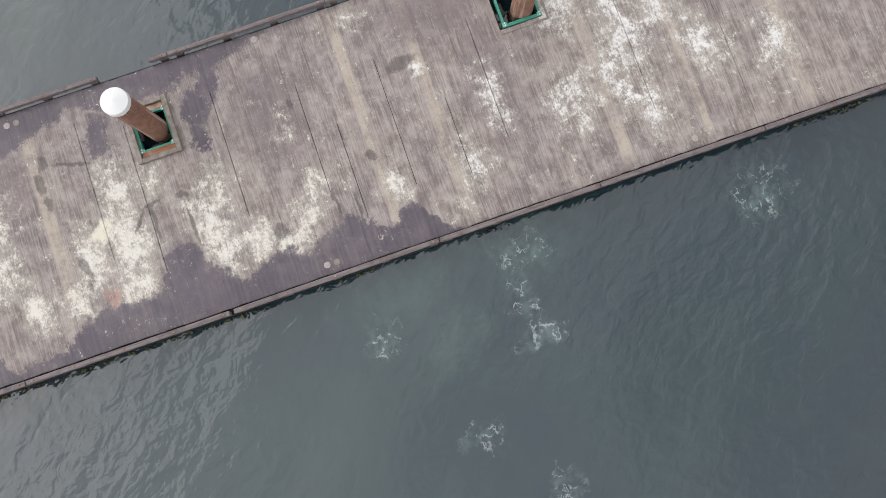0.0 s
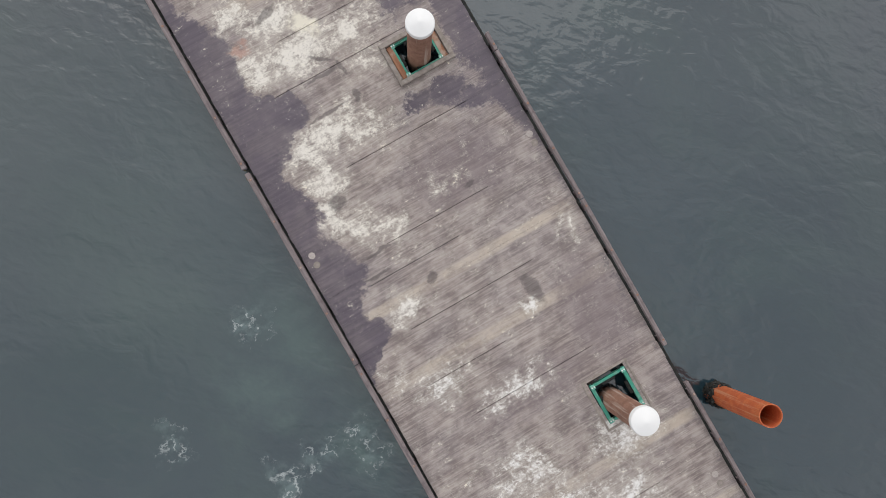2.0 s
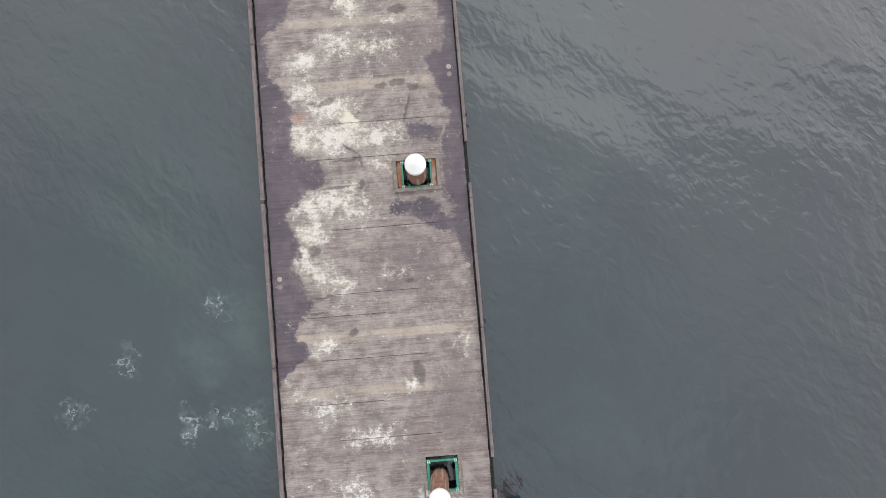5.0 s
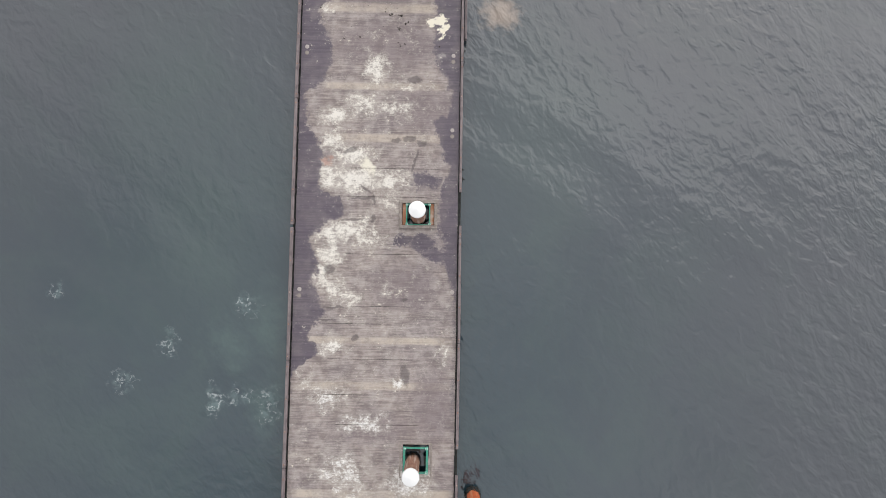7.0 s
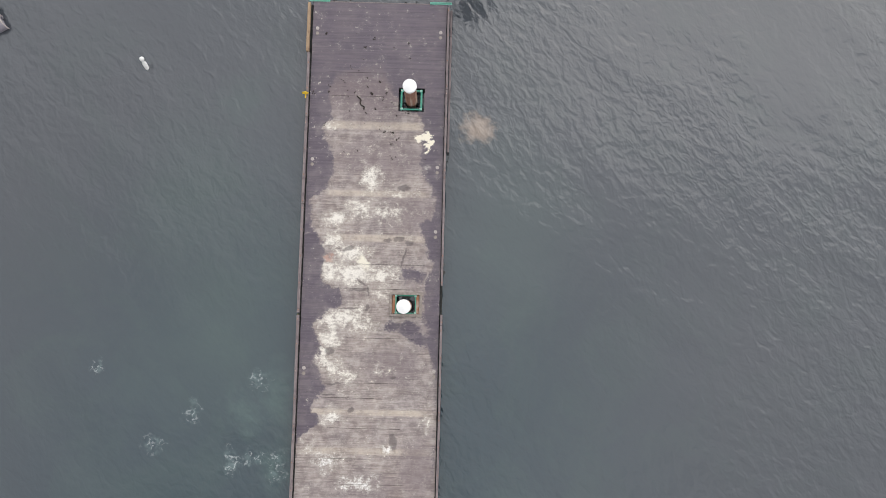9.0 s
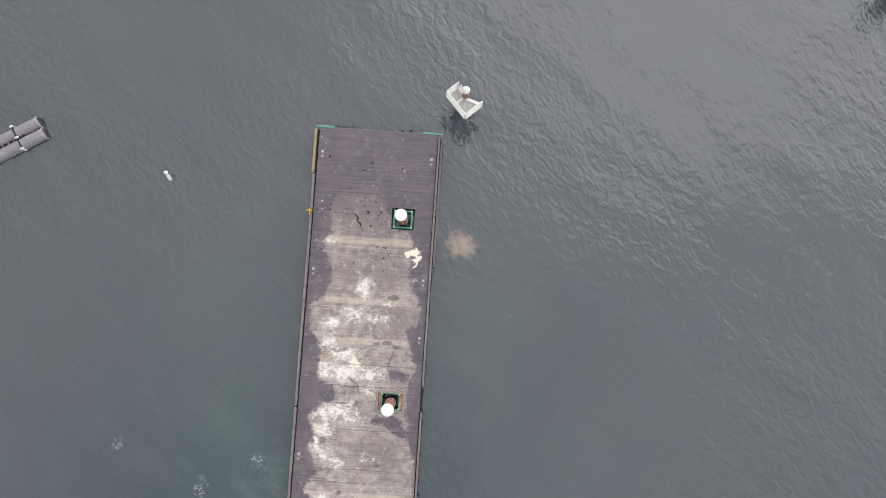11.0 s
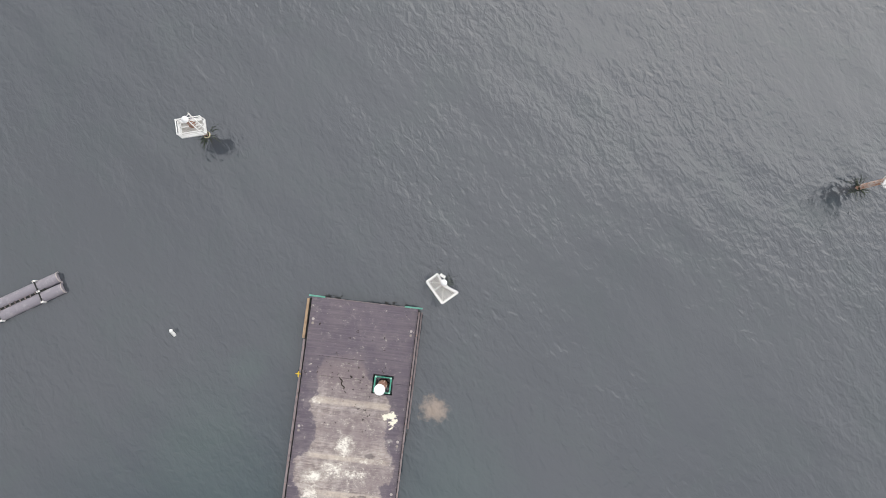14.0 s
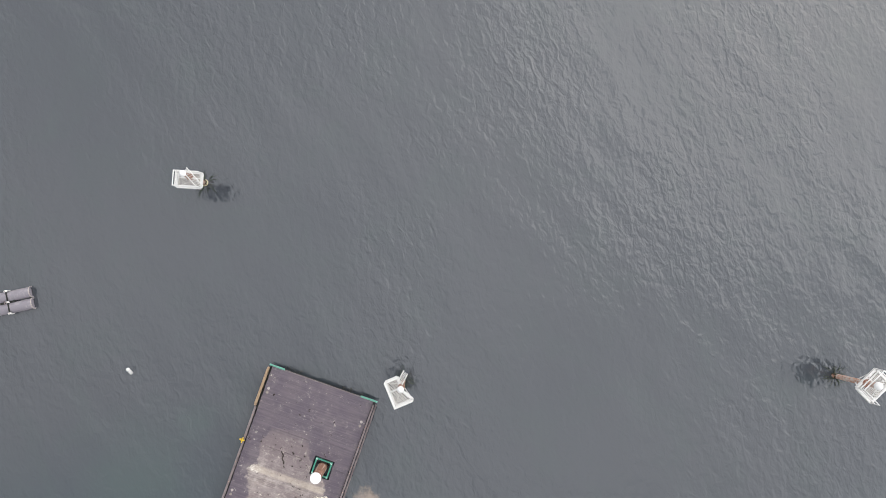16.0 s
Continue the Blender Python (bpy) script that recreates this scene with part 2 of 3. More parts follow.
    damp = t.spots(q, [(-2.4, 13.4, 4.6, 3.4), (-1.6, 9.0, 4.4, 2.0), (0.2, 5.6, 3.0, 1.6), (-0.6, -3.6, 2.4, 1.8), (1.0, -9.5, 1.6, 2.6), (-2.0, -10.6, 3.0, 1.2)])
    dry = t.mix(t.ramp(t.math("ADD", damp, fa), 0.05, 0.60, 0, 0.62), dry, (0.200, 0.160, 0.170))
    dry = t.mix(t.ramp(xyz.outputs[1], 11.5, 13.2, 0, 0.6), dry, (0.165, 0.130, 0.142))
    col = t.mix(wet, dry, wetcol)
    # droppings
    g = t.math("MAXIMUM", t.spots(q, WHITE), t.math("MULTIPLY", t.spots(q, WHITE_B), 0.78))
    g = t.math("ADD", t.math("MULTIPLY", g, 1.05), t.math("ADD", t.math("MULTIPLY", fa, 2.5), t.math("MULTIPLY", fb, 1.7)))
    g = t.math("ADD", g, t.math("ADD", t.math("MULTIPLY", t.math("SUBTRACT", streak, 0.5), 0.5), t.math("MULTIPLY", t.math("SUBTRACT", crumbs, 0.5), 0.9)))
    thin = t.math("MULTIPLY", t.ramp(g, -0.05, 0.90), t.ramp(wet, 0.2, 0.8, 0.66, 0.12))
    col = t.mix(thin, col, (0.56, 0.515, 0.45))
    thick = t.math("MULTIPLY", t.ramp(g, 0.42, 1.12), t.ramp(wet, 0.2, 0.8, 0.92, 0.2))
    chalk = t.mix(t.ramp(xyz.outputs[1], -10.0, -5.0), (0.90, 0.885, 0.87), (0.84, 0.80, 0.73))
    col = t.mix(thick, col, chalk)
    flecks = t.math("MULTIPLY", t.ramp(crumbs, 0.665, 0.72), t.ramp(patch, 0.38, 0.55, 0.15, 0.85))
    col = t.mix(flecks, col, (0.78, 0.75, 0.71))
    pits = t.math("MULTIPLY", t.ramp(t.noise(p, 9.0, 5, 0.72), 0.60, 0.68), t.ramp(fa, -0.1, 0.15, 0.0, 0.55))
    col = t.mix(pits, col, (0.16, 0.13, 0.12))
    # cream spill, yellowed heap and an orange stain
    col = t.mix(t.ramp(t.math("ADD", t.spots(q, [(0.95, 10.35, 0.75, 0.4, 10), (1.35, 9.85, 0.4, 0.65, -25)]), t.math("ADD", fa, t.math("MULTIPLY", fb, 1.6))), 0.24, 0.44), col, (0.86, 0.80, 0.66))
    col = t.mix(t.ramp(t.spot(q, -2.5, 2.6, 1.2, 0.7, -38), 0.40, 0.85, 0, 0.9), col, (0.86, 0.81, 0.68))
    col = t.mix(t.ramp(t.spot(q, -4.55, 2.9, 0.45, 0.38), 0.2, 0.8, 0, 0.5), col, (0.52, 0.27, 0.20))
    # dark smears
    dark = t.spots(t.vmath("ADD", p, t.vmath("MULTIPLY", shift, (0.3, 0.3, 0.0))), SMEARS)
    col = t.mix(t.ramp(t.math("ADD", dark, t.math("MULTIPLY", fb, 1.1)), 0.22, 0.55, 0, 0.62), col, (0.095, 0.08, 0.082))
    rough = t.ramp(wet, 0.0, 1.0, 0.82, 0.38)
    h = t.math("ADD", t.math("MULTIPLY", grain, 0.5), t.math("MULTIPLY", thick, 0.6))
    return t.finish(col, rough, normal=t.bump(h, 0.35, 0.01))


def timber(name, a, b, c, stretch=(0.6, 0.6, 12.0), rough=0.8):
    t = Tree(name)
    p = t.local()
    g = t.noise(t.scaled(p, stretch), 2.0, 5, 0.6)
    s = t.noise(p, 2.2, 5, 0.65)
    col = t.mix(t.ramp(g, 0.3, 0.7), a, b)
    col = t.mix(t.ramp(s, 0.48, 0.68, 0, 0.8), col, c)
    col = t.mix(t.math("MULTIPLY", t.random(), 0.35), col, a)
    return t.finish(col, rough, normal=t.bump(g, 0.4, 0.01))


def painted(name, color, dirt, rough=0.5, metal=0.0, amount=0.6, scale=5.0):
    t = Tree(name)
    p = t.local()
    s = t.noise(p, scale, 6, 0.65)
    f = t.noise(p, scale * 6, 3, 0.6)
    col = t.mix(t.ramp(s, 0.48, 0.70, 0, amount), color, dirt)
    col = t.mix(t.ramp(f, 0.55, 0.75, 0, amount * 0.5), col, dirt)
    return t.finish(col, t.ramp(s, 0.3, 0.7, rough * 0.85, min(1.0, rough * 1.3)), metal, t.bump(f, 0.15, 0.004))


def rusty(name, a, b, pale):
    t = Tree(name)
    p = t.local()
    streak = t.noise(t.scaled(p, (9.0, 9.0, 0.35)), 1.0, 5, 0.6)
    blot = t.noise(p, 3.0, 6, 0.7)
    pit = t.noise(p, 30.0, 4, 0.7)
    col = t.mix(t.ramp(blot, 0.35, 0.65), a, b)
    col = t.mix(t.ramp(streak, 0.52, 0.64, 0, 0.7), col, pale)
    col = t.mix(t.ramp(pit, 0.5, 0.75, 0, 0.5), col, tuple(v * 0.5 for v in a))
    return t.finish(col, 0.75, 0.0, t.bump(pit, 0.3, 0.01))


def plain(name, color, rough=0.6, scale=6.0, spread=0.5):
    t = Tree(name)
    p = t.position()
    n = t.noise(p, scale, 5, 0.6)
    col = t.mix(t.ramp(n, 0.3, 0.7), tuple(v * (1 - spread) for v in color), tuple(min(0.9, v * (1 + spread)) for v in color))
    return t.finish(col, rough, normal=t.bump(n, 0.3, 0.02))


def sea():
    t = Tree("sea_water")
    p = t.position()
    big = t.noise(p, 0.035, 4, 0.5)
    mid = t.noise(p, 0.22, 5, 0.6, 0.6)
    col = t.mix(t.ramp(big, 0.35, 0.65), (0.046, 0.054, 0.066), (0.053, 0.060, 0.071))
    col = t.mix(t.ramp(mid, 0.42, 0.72, 0, 0.45), col, (0.046, 0.062, 0.066))
    # clearer, greener water round the landward dock; greyer outside, with veiling haze painted in
    near = t.spots(p, [(-5.0, -10.0, 30.0, 26.0)])
    col = t.mix(t.ramp(near, 0.0, 0.75), col, t.mix(t.ramp(mid, 0.40, 0.70), (0.019, 0.042, 0.056), (0.025, 0.053, 0.060)))
    # silty clouds stirred up beside the dock
    wob = t.n.new("ShaderNodeTexNoise")
    t.l.new(p, wob.inputs["Vector"])
    wob.inputs["Scale"].default_value, wob.inputs["Detail"].default_value, wob.inputs["Roughness"].default_value = 0.9, 6.0, 0.65
    q = t.vmath("ADD", p, t.vmath("MULTIPLY", t.vmath("SUBTRACT", wob.outputs["Color"], (0.5, 0.5, 0.5)), (2.2, 2.2, 0.0)))
    green = t.spots(q, [(-13.0, 6.0, 6.0, 9.0), (-10.5, 12.5, 2.6, 2.6), (6.5, 5.0, 6.0, 9.0), (-11.0, -2.0, 7.0, 8.0)])
    col = t.mix(t.ramp(green, 0.0, 1.0, 0, 0.35), col, (0.050, 0.086, 0.078))
    plume = t.math("ADD", t.spots(q, [(-7.6, -5.2, 2.4, 3.6), (-9.2, -6.8, 3.2, 2.0, -40), (-7.5, -9.8, 1.9, 3.4)]), t.math("MULTIPLY", t.math("SUBTRACT", mid, 0.55), 1.3))
    col = t.mix(t.ramp(plume, 0.1, 1.1, 0, 0.42), col, (0.095, 0.165, 0.142))
    tan = t.spot(q, 4.25, 11.2, 1.75, 1.55)
    col = t.mix(t.ramp(t.math("ADD", tan, t.math("MULTIPLY", t.math("SUBTRACT", mid, 0.5), 0.6)), 0.2, 0.75, 0, 0.72), col, (0.34, 0.26, 0.20))
    # lacy foam left by splashes
    vor = t.n.new("ShaderNodeTexVoronoi")
    vor.feature = "DISTANCE_TO_EDGE"
    t.l.new(q, vor.inputs["Vector"])
    vor.inputs["Scale"].default_value = 1.9
    lace = t.ramp(vor.outputs["Distance"], 0.0, 0.075, 1, 0)
    where = t.spots(q, [(-7.3, -9.7, 0.9, 1.3), (-8.7, -9.3, 1.4, 0.8), (-10.1, -9.5, 0.6, 1.3), (-8.6, -4.65, 1.0, 0.9), (-12.5, -6.6, 0.8, 0.9), (-8.1, -17.8, 1.3, 1.6),
                        (-14.8, -8.6, 0.9, 0.9), (-18.5, -4.2, 0.6, 0.6)])
    milk = t.math("MULTIPLY", t.ramp(where, 0.1, 0.9, 0, 0.34), t.ramp(t.noise(p, 1.6, 5, 0.6), 0.40, 0.65))
    col = t.mix(milk, col, (0.24, 0.34, 0.33))
    foam = t.math("MULTIPLY", lace, t.ramp(where, 0.12, 0.65, 0, 0.62))
    foam = t.math("MULTIPLY", foam, t.ramp(t.noise(p, 2.2, 5, 0.65), 0.46, 0.58))
    col = t.mix(foam, col, (0.55, 0.60, 0.60))
    # wind ripples over longer wavelets
    m = t.n.new("ShaderNodeMapping")
    t.l.new(p, m.inputs["Vector"])
    m.vector_type = "TEXTURE"                      # crests run across the wind
    m.inputs["Rotation"].default_value = (0, 0, radians(-52))
    m.inputs["Scale"].default_value = (1.05, 0.70, 1.0)
    r1 = t.noise(m.outputs[0], 1.2, 3, 0.45, 0.5)
    r2 = t.noise(m.outputs[0], 2.9, 1.5, 0.45, 0.3)
    h = t.math("ADD", t.math("MULTIPLY", r1, 0.8), t.math("MULTIPLY", r2, 0.23))
    calm = t.ramp(t.noise(p, 0.06, 3, 0.5), 0.35, 0.65, 0.35, 1.0)
    lee = t.spots(p, [(8.0, -8.0, 20.0, 22.0), (-14.0, -3.0, 22.0, 26.0)])
    h = t.math("MULTIPLY", t.math("MULTIPLY", h, calm), t.ramp(lee, 0.0, 0.9, 1.0, 0.42))
    return t.finish(col, 0.04, normal=t.bump(h, 0.54, 0.25), ior=1.85)


DECK = deck_wood()
SEA = sea()
RAIL = timber("rail_timber", (0.165, 0.135, 0.138), (0.29, 0.245, 0.245), (0.115, 0.09, 0.096), (8.0, 0.5, 8.0))
CURB = timber("curb_timber", (0.26, 0.225, 0.20), (0.40, 0.355, 0.32), (0.20, 0.165, 0.15), (3.0, 3.0, 3.0))
ORANGE_WOOD = timber("red_brown_timber", (0.28, 0.12, 0.065), (0.42, 0.22, 0.13), (0.5, 0.42, 0.36), (6.0, 1.0, 3.0))
FENDER = timber("fender_timber", (0.30, 0.20, 0.12), (0.45, 0.33, 0.22), (0.2, 0.13, 0.09), (8.0, 0.6, 8.0))
DARK = plain("float_side", (0.022, 0.024, 0.022), 0.8)
TEAL = painted("teal_steel", (0.045, 0.31, 0.22), (0.30, 0.36, 0.31), 0.5, 0.0, 0.45)
TEAL_PALE = painted("pale_teal_steel", (0.16, 0.47, 0.37), (0.52, 0.62, 0.55), 0.5, 0.0, 0.5)
WHITE_PAINT = painted("white_paint", (0.82, 0.82, 0.80), (0.62, 0.60, 0.56), 0.5, 0.0, 0.35)
CAP = painted("white_cap", (0.95, 0.95, 0.94), (0.90, 0.89, 0.87), 0.45, 0.0, 0.2)
PALE_RUST = rusty("pale_orange_steel", (0.46, 0.17, 0.07), (0.68, 0.62, 0.57), (0.72, 0.66, 0.62))
GRATE = painted("pale_grating", (0.60, 0.58, 0.55), (0.40, 0.36, 0.33), 0.6, 0.0, 0.6)
RUST = rusty("rusted_steel", (0.25, 0.125, 0.085), (0.36, 0.20, 0.14), (0.58, 0.47, 0.40))
RED_RUST = rusty("orange_red_steel", (0.50, 0.10, 0.035), (0.62, 0.16, 0.05), (0.62, 0.30, 0.17))
WEED = plain("seaweed", (0.020, 0.028, 0.012), 0.6, 9.0, 0.6)
WEED_REFLECTION = plain("green_weed_reflection", (0.022, 0.034, 0.014), 0.5, 9.0, 0.6)
MUSSEL = plain("mussel_growth", (0.018, 0.019, 0.016), 0.55, 12.0, 0.6)
ALGAE = plain("green_algae", (0.10, 0.095, 0.035), 0.8, 5.0, 0.6)
HDPE = painted("grey_plastic_pipe", (0.255, 0.235, 0.265), (0.40, 0.375, 0.395), 0.5, 0.0, 0.6, 2.0)
YELLOW = painted("yellow_paint", (0.75, 0.52, 0.03), (0.5, 0.36, 0.06), 0.5, 0.0, 0.4)
FOOT = painted("yellowed_plastic", (0.70, 0.62, 0.42), (0.45, 0.38, 0.24), 0.6, 0.0, 0.6)
DISC = painted("pale_cover", (0.50, 0.45, 0.42), (0.30, 0.26, 0.25), 0.7, 0.0, 0.6)
TURD = plain("dark_droppings", (0.030, 0.022, 0.016), 0.8, 9.0, 0.5)

# ---------------- mesh helpers ----------------
def mesh_of(name, bm, material):
    me = bpy.data.meshes.new(name)
    bm.to_mesh(me)
    bm.free()
    me.materials.append(material)
    return me


def part(name, bm, material, parent, label="", smooth=False):
    me = mesh_of(name, bm, material)
    if smooth:
        me.shade_smooth()
        me.set_sharp_from_angle(angle=radians(40))
    ob = new(name, me)
    ob.parent = parent
    return tagged(ob, label) if label else ob


def thing(name, m, label, category, group="", kind=""):
    ob = new(name)
    ob.empty_display_size = 0.2
    ob.matrix_world = m
    return tagged(ob, label, category, group, kind)


def box(bm, lo, hi, bevel=0.0, turn=None):
    made = bmesh.ops.create_cube(bm, size=1.0)["verts"]
    c = [(a + b) / 2 for a, b in zip(lo, hi)]
    s = [b - a for a, b in zip(lo, hi)]
    bmesh.ops.transform(bm, matrix=Matrix.LocRotScale(c, None, s), verts=made)
    if turn is not None:
        bmesh.ops.transform(bm, matrix=turn, verts=made)
    if bevel > 0:
        edges = list({e for v in made for e in v.link_edges})
        bmesh.ops.bevel(bm, geom=edges, offset=bevel, segments=1, affect="EDGES", profile=0.5)
    return bm


def boxed(lo, hi, bevel=0.0):
    return box(bmesh.new(), lo, hi, bevel)


def bar(bm, a, b, r, sides=8, r2=None):
    """A round bar from a to b."""
    a, b = Vector(a), Vector(b)
    d = b - a
    made = bmesh.ops.create_cone(bm, cap_ends=True, segments=sides, radius1=r, radius2=r if r2 is None else r2, depth=d.length)["verts"]
    bmesh.ops.transform(bm, matrix=Matrix.Translation((a + b) / 2) @ d.to_track_quat("Z", "Y").to_matrix().to_4x4(), verts=made)
    return bm


def beam(bm, a, b, w, h):
    """A square bar from a to b, w wide and h high."""
    a, b = Vector(a), Vector(b)
    d = b - a
    made = bmesh.ops.create_cube(bm, size=1.0)["verts"]
    m = Matrix.Translation((a + b) / 2) @ d.to_track_quat("Y", "Z").to_matrix().to_4x4() @ Matrix.Diagonal((w, d.length, h, 1))
    bmesh.ops.transform(bm, matrix=m, verts=made)
    return bm


def turned(profile, sides=32):
    """A surface of revolution from (radius, height) pairs."""
    bm = bmesh.new()
    rings = []
    for r, z in profile:
        if r < 1e-4:
            rings.append([bm.verts.new((0, 0, z))])
        else:
            rings.append([bm.verts.new((r * math.cos(2 * math.pi * i / sides), r * math.sin(2 * math.pi * i / sides), z)) for i in range(sides)])
    for lo, hi in zip(rings, rings[1:]):
        for i in range(sides):
            j = (i + 1) % sides
            loop = [lo[i % len(lo)], lo[j % len(lo)], hi[j % len(hi)], hi[i % len(hi)]]
            loop = [v for k, v in enumerate(loop) if v not in loop[:k]]
            if len(loop) > 2:
                bm.faces.new(loop)
    bmesh.ops.recalc_face_normals(bm, faces=bm.faces)
    return bm


def clump(bm, rng, centre, size, squash=0.4):
    """One irregular lump of weed or shell."""
    made = bmesh.ops.create_icosphere(bm, subdivisions=1, radius=1.0)["verts"]
    for v in made:
        v.co *= rng.uniform(0.5, 1.3)
    m = Matrix.LocRotScale(centre, Euler((rng.uniform(-0.3, 0.3), rng.uniform(-0.3, 0.3), rng.uniform(0, 6.3))),
                           (size * rng.uniform(0.7, 1.5), size * rng.uniform(0.5, 1.0), size * squash))
    bmesh.ops.transform(bm, matrix=m, verts=made)


# ---------------- the sea ----------------
def build_water():
    near = np.arange(-75, 75.01, 0.5)
    far = 75 + np.cumsum(np.geomspace(0.8, 420, 26))
    axis = np.concatenate([-far[::-1], near, far])
    n = len(axis)
    X, Y = np.meshgrid(axis, axis + 8, indexing="xy")
    rng = np.random.RandomState(3)
    Z = np.zeros_like(X)
    for k in range(14):
        ang = radians(48 + rng.uniform(-38, 38))
        lam = rng.uniform(1.8, 6.5)
        Z += 0.0026 * lam ** 0.5 * np.sin(2 * np.pi / lam * (X * np.cos(ang) + Y * np.sin(ang)) + rng.uniform(0, 6.3))
    Z *= np.clip((110 - np.maximum(np.abs(X), np.abs(Y - 8))) / 40, 0, 1)
    verts = np.stack([X.ravel(), Y.ravel(), Z.ravel()], -1)
    i = np.arange(n * n).reshape(n, n)
    faces = np.stack([i[:-1, :-1].ravel(), i[:-1, 1:].ravel(), i[1:, 1:].ravel(), i[1:, :-1].ravel()], -1)
    me = bpy.data.meshes.new("water")
    me.from_pydata(verts.tolist(), [], faces.tolist())
    me.materials.append(SEA)
    me.shade_smooth()
    tagged(new("water", me), "grey-green harbour water with wind ripples", "water", kind="structure")


build_water()

# ---------------- the floating dock ----------------
Z_DECK = 0.70
X0, X1 = -6.12, 2.14          # deck boards
Y0, Y1 = -42.0, 18.72
HOLES = [(-0.66, 0.90, -0.46, 0.76), (-0.42, 0.86, -12.88, -11.50), (-0.68, 0.90, 12.00, 13.32)]   # x0, x1, y0, y1
dock = thing("floating_dock", pose(0, 0, 0), "long weathered timber floating dock with wet edges and white droppings", "dock")


def build_hull():
    bm = bmesh.new()
    edges = [Y0] + [v for h in sorted(HOLES, key=lambda h: h[2]) for v in (h[2] - 0.05, h[3] + 0.05)] + [Y1 - 0.04]
    for k in range(len(edges) - 1):
        a, b = edges[k], edges[k + 1]
        if k % 2 == 0:
            box(bm, (X0 + 0.1, a, -0.45), (X1 - 0.05, b, Z_DECK - 0.085))
        else:
            h = sorted(HOLES, key=lambda h: h[2])[k // 2]
            box(bm, (X0 + 0.1, a + 0.001, -0.45), (h[0] - 0.04, b - 0.001, Z_DECK - 0.085))
            box(bm, (h[1] + 0.04, a + 0.001, -0.45), (X1 - 0.05, b - 0.001, Z_DECK - 0.085))
    part("float", bm, DARK, dock, "dark float under the deck boards")


build_hull()

# edge timbers: rails on blocks along both sides, in lengths
def rail_run(x, y0, y1, width, height, base, lengths, rng, material, label=""):
    y = y0
    while y < y1 - 0.3:
        end = min(y1, y + lengths * rng.uniform(0.85, 1.15))
        bm = boxed((x - width / 2, y + 0.012, base), (x + width / 2, end - 0.012, base + height), 0.018)
        for v in bm.verts:
            v.co.x += 0.012 * math.sin(v.co.y * 0.7) + rng.uniform(-0.006, 0.006)
        timber_rail = part("edge_rail", bm, material, dock, label)
        for k in range(int((end - y) / 1.6) + 1):
            yy = min(end - 0.25, y + 0.2 + 1.6 * k)
            part("rail_block", boxed((x - width / 2 + 0.02, yy - 0.12, Z_DECK - 0.25), (x + width / 2 - 0.02, yy + 0.12, base + 0.002), 0.0), material, timber_rail)
            part("bolt", bar(bmesh.new(), (x, yy, base + height - 0.01), (x, yy, base + height + 0.022), 0.035, 8), RUST, timber_rail, "rusty bolt head")
        y = end


rng = random.Random(7)
rail_run(X0 - 0.14, Y0, -0.55, 0.15, 0.17, 0.78, 6.1, rng, RAIL)
rail_run(X0 - 0.14, -0.5, 15.45, 0.15, 0.17, 0.78, 6.1, rng, RAIL)
rail_run(X1 + 0.13, Y0, -12.85, 0.13, 0.17, 0.78, 6.1, rng, RAIL)
rail_run(X1 + 0.14, -11.58, -0.4, 0.13, 0.17, 0.78, 6.1, rng, RAIL)
rail_run(X1 + 0.11, 1.3, 18.55, 0.13, 0.17, 0.78, 6.1, rng, RAIL)
for x, a, b, w, mat, name, lab in ((X0 - 0.24, 15.5, 18.6, 0.17, FENDER, "fender", "yellow-brown worn fender timber"),
                                   (X1 + 0.29, 9.5, 18.5, 0.13, RAIL, "waler", "dark outer waler timber")):
    y = a
    while y < b - 0.2:
        e = min(b, y + 7.3)
        top = 0.92 if name == "fender" else 0.50
        part(name, boxed((x - w / 2, y + 0.01, top - 0.3), (x + w / 2, e - 0.01, top), 0.02), mat, dock, lab)
        y = e

# near-black strips added below the rail gaps, so that these read as shaded
for x0, x1 in ((X0 - 0.19, X0 + 0.098), (X1 - 0.048, X1 + 0.16)):
    part("gap_shade_strip", boxed((x0, Y0, 0.10), (x1, Y1 - 0.1, 0.46), 0.01), DARK, dock, "near-black strip added as shade in the gap beside the rail")

# steel edge at the seaward end
part("end_channel", boxed((X0 + 0.1, Y1 - 0.03, 0.10), (X1 - 0.1, Y1 + 0.02, 0.60), 0.005), DARK, dock, "dark wet steel end channel")
part("end_board", boxed((X0, Y1 + 0.004, 0.61), (X1, Y1 + 0.07, 0.694), 0.008), RAIL, dock)
part("end_tube", bar(bmesh.new(), (X0 - 0.1, Y1 + 0.045, 0.50), (X1 + 0.1, Y1 + 0.045, 0.50), 0.022, 10), DARK, dock, "dark wet steel tube")
for a, b in ((X0 - 0.25, X0 + 1.0), (X1 - 1.05, X1 + 0.32)):
    bm = boxed((a, Y1 + 0.02, 0.70), (b, Y1 + 0.12, 0.735), 0.008)
    box(bm, (a, Y1 + 0.105, 0.62), (b, Y1 + 0.14, 0.80), 0.008)
    for k in range(4):
        bar(bm, (a + 0.15 + k * (b - a - 0.3) / 3, Y1 + 0.06, 0.73), (a + 0.15 + k * (b - a - 0.3) / 3, Y1 + 0.06, 0.765), 0.03, 8)
    part("end_bracket", bm, TEAL_PALE, dock, "pale teal steel corner bracket")

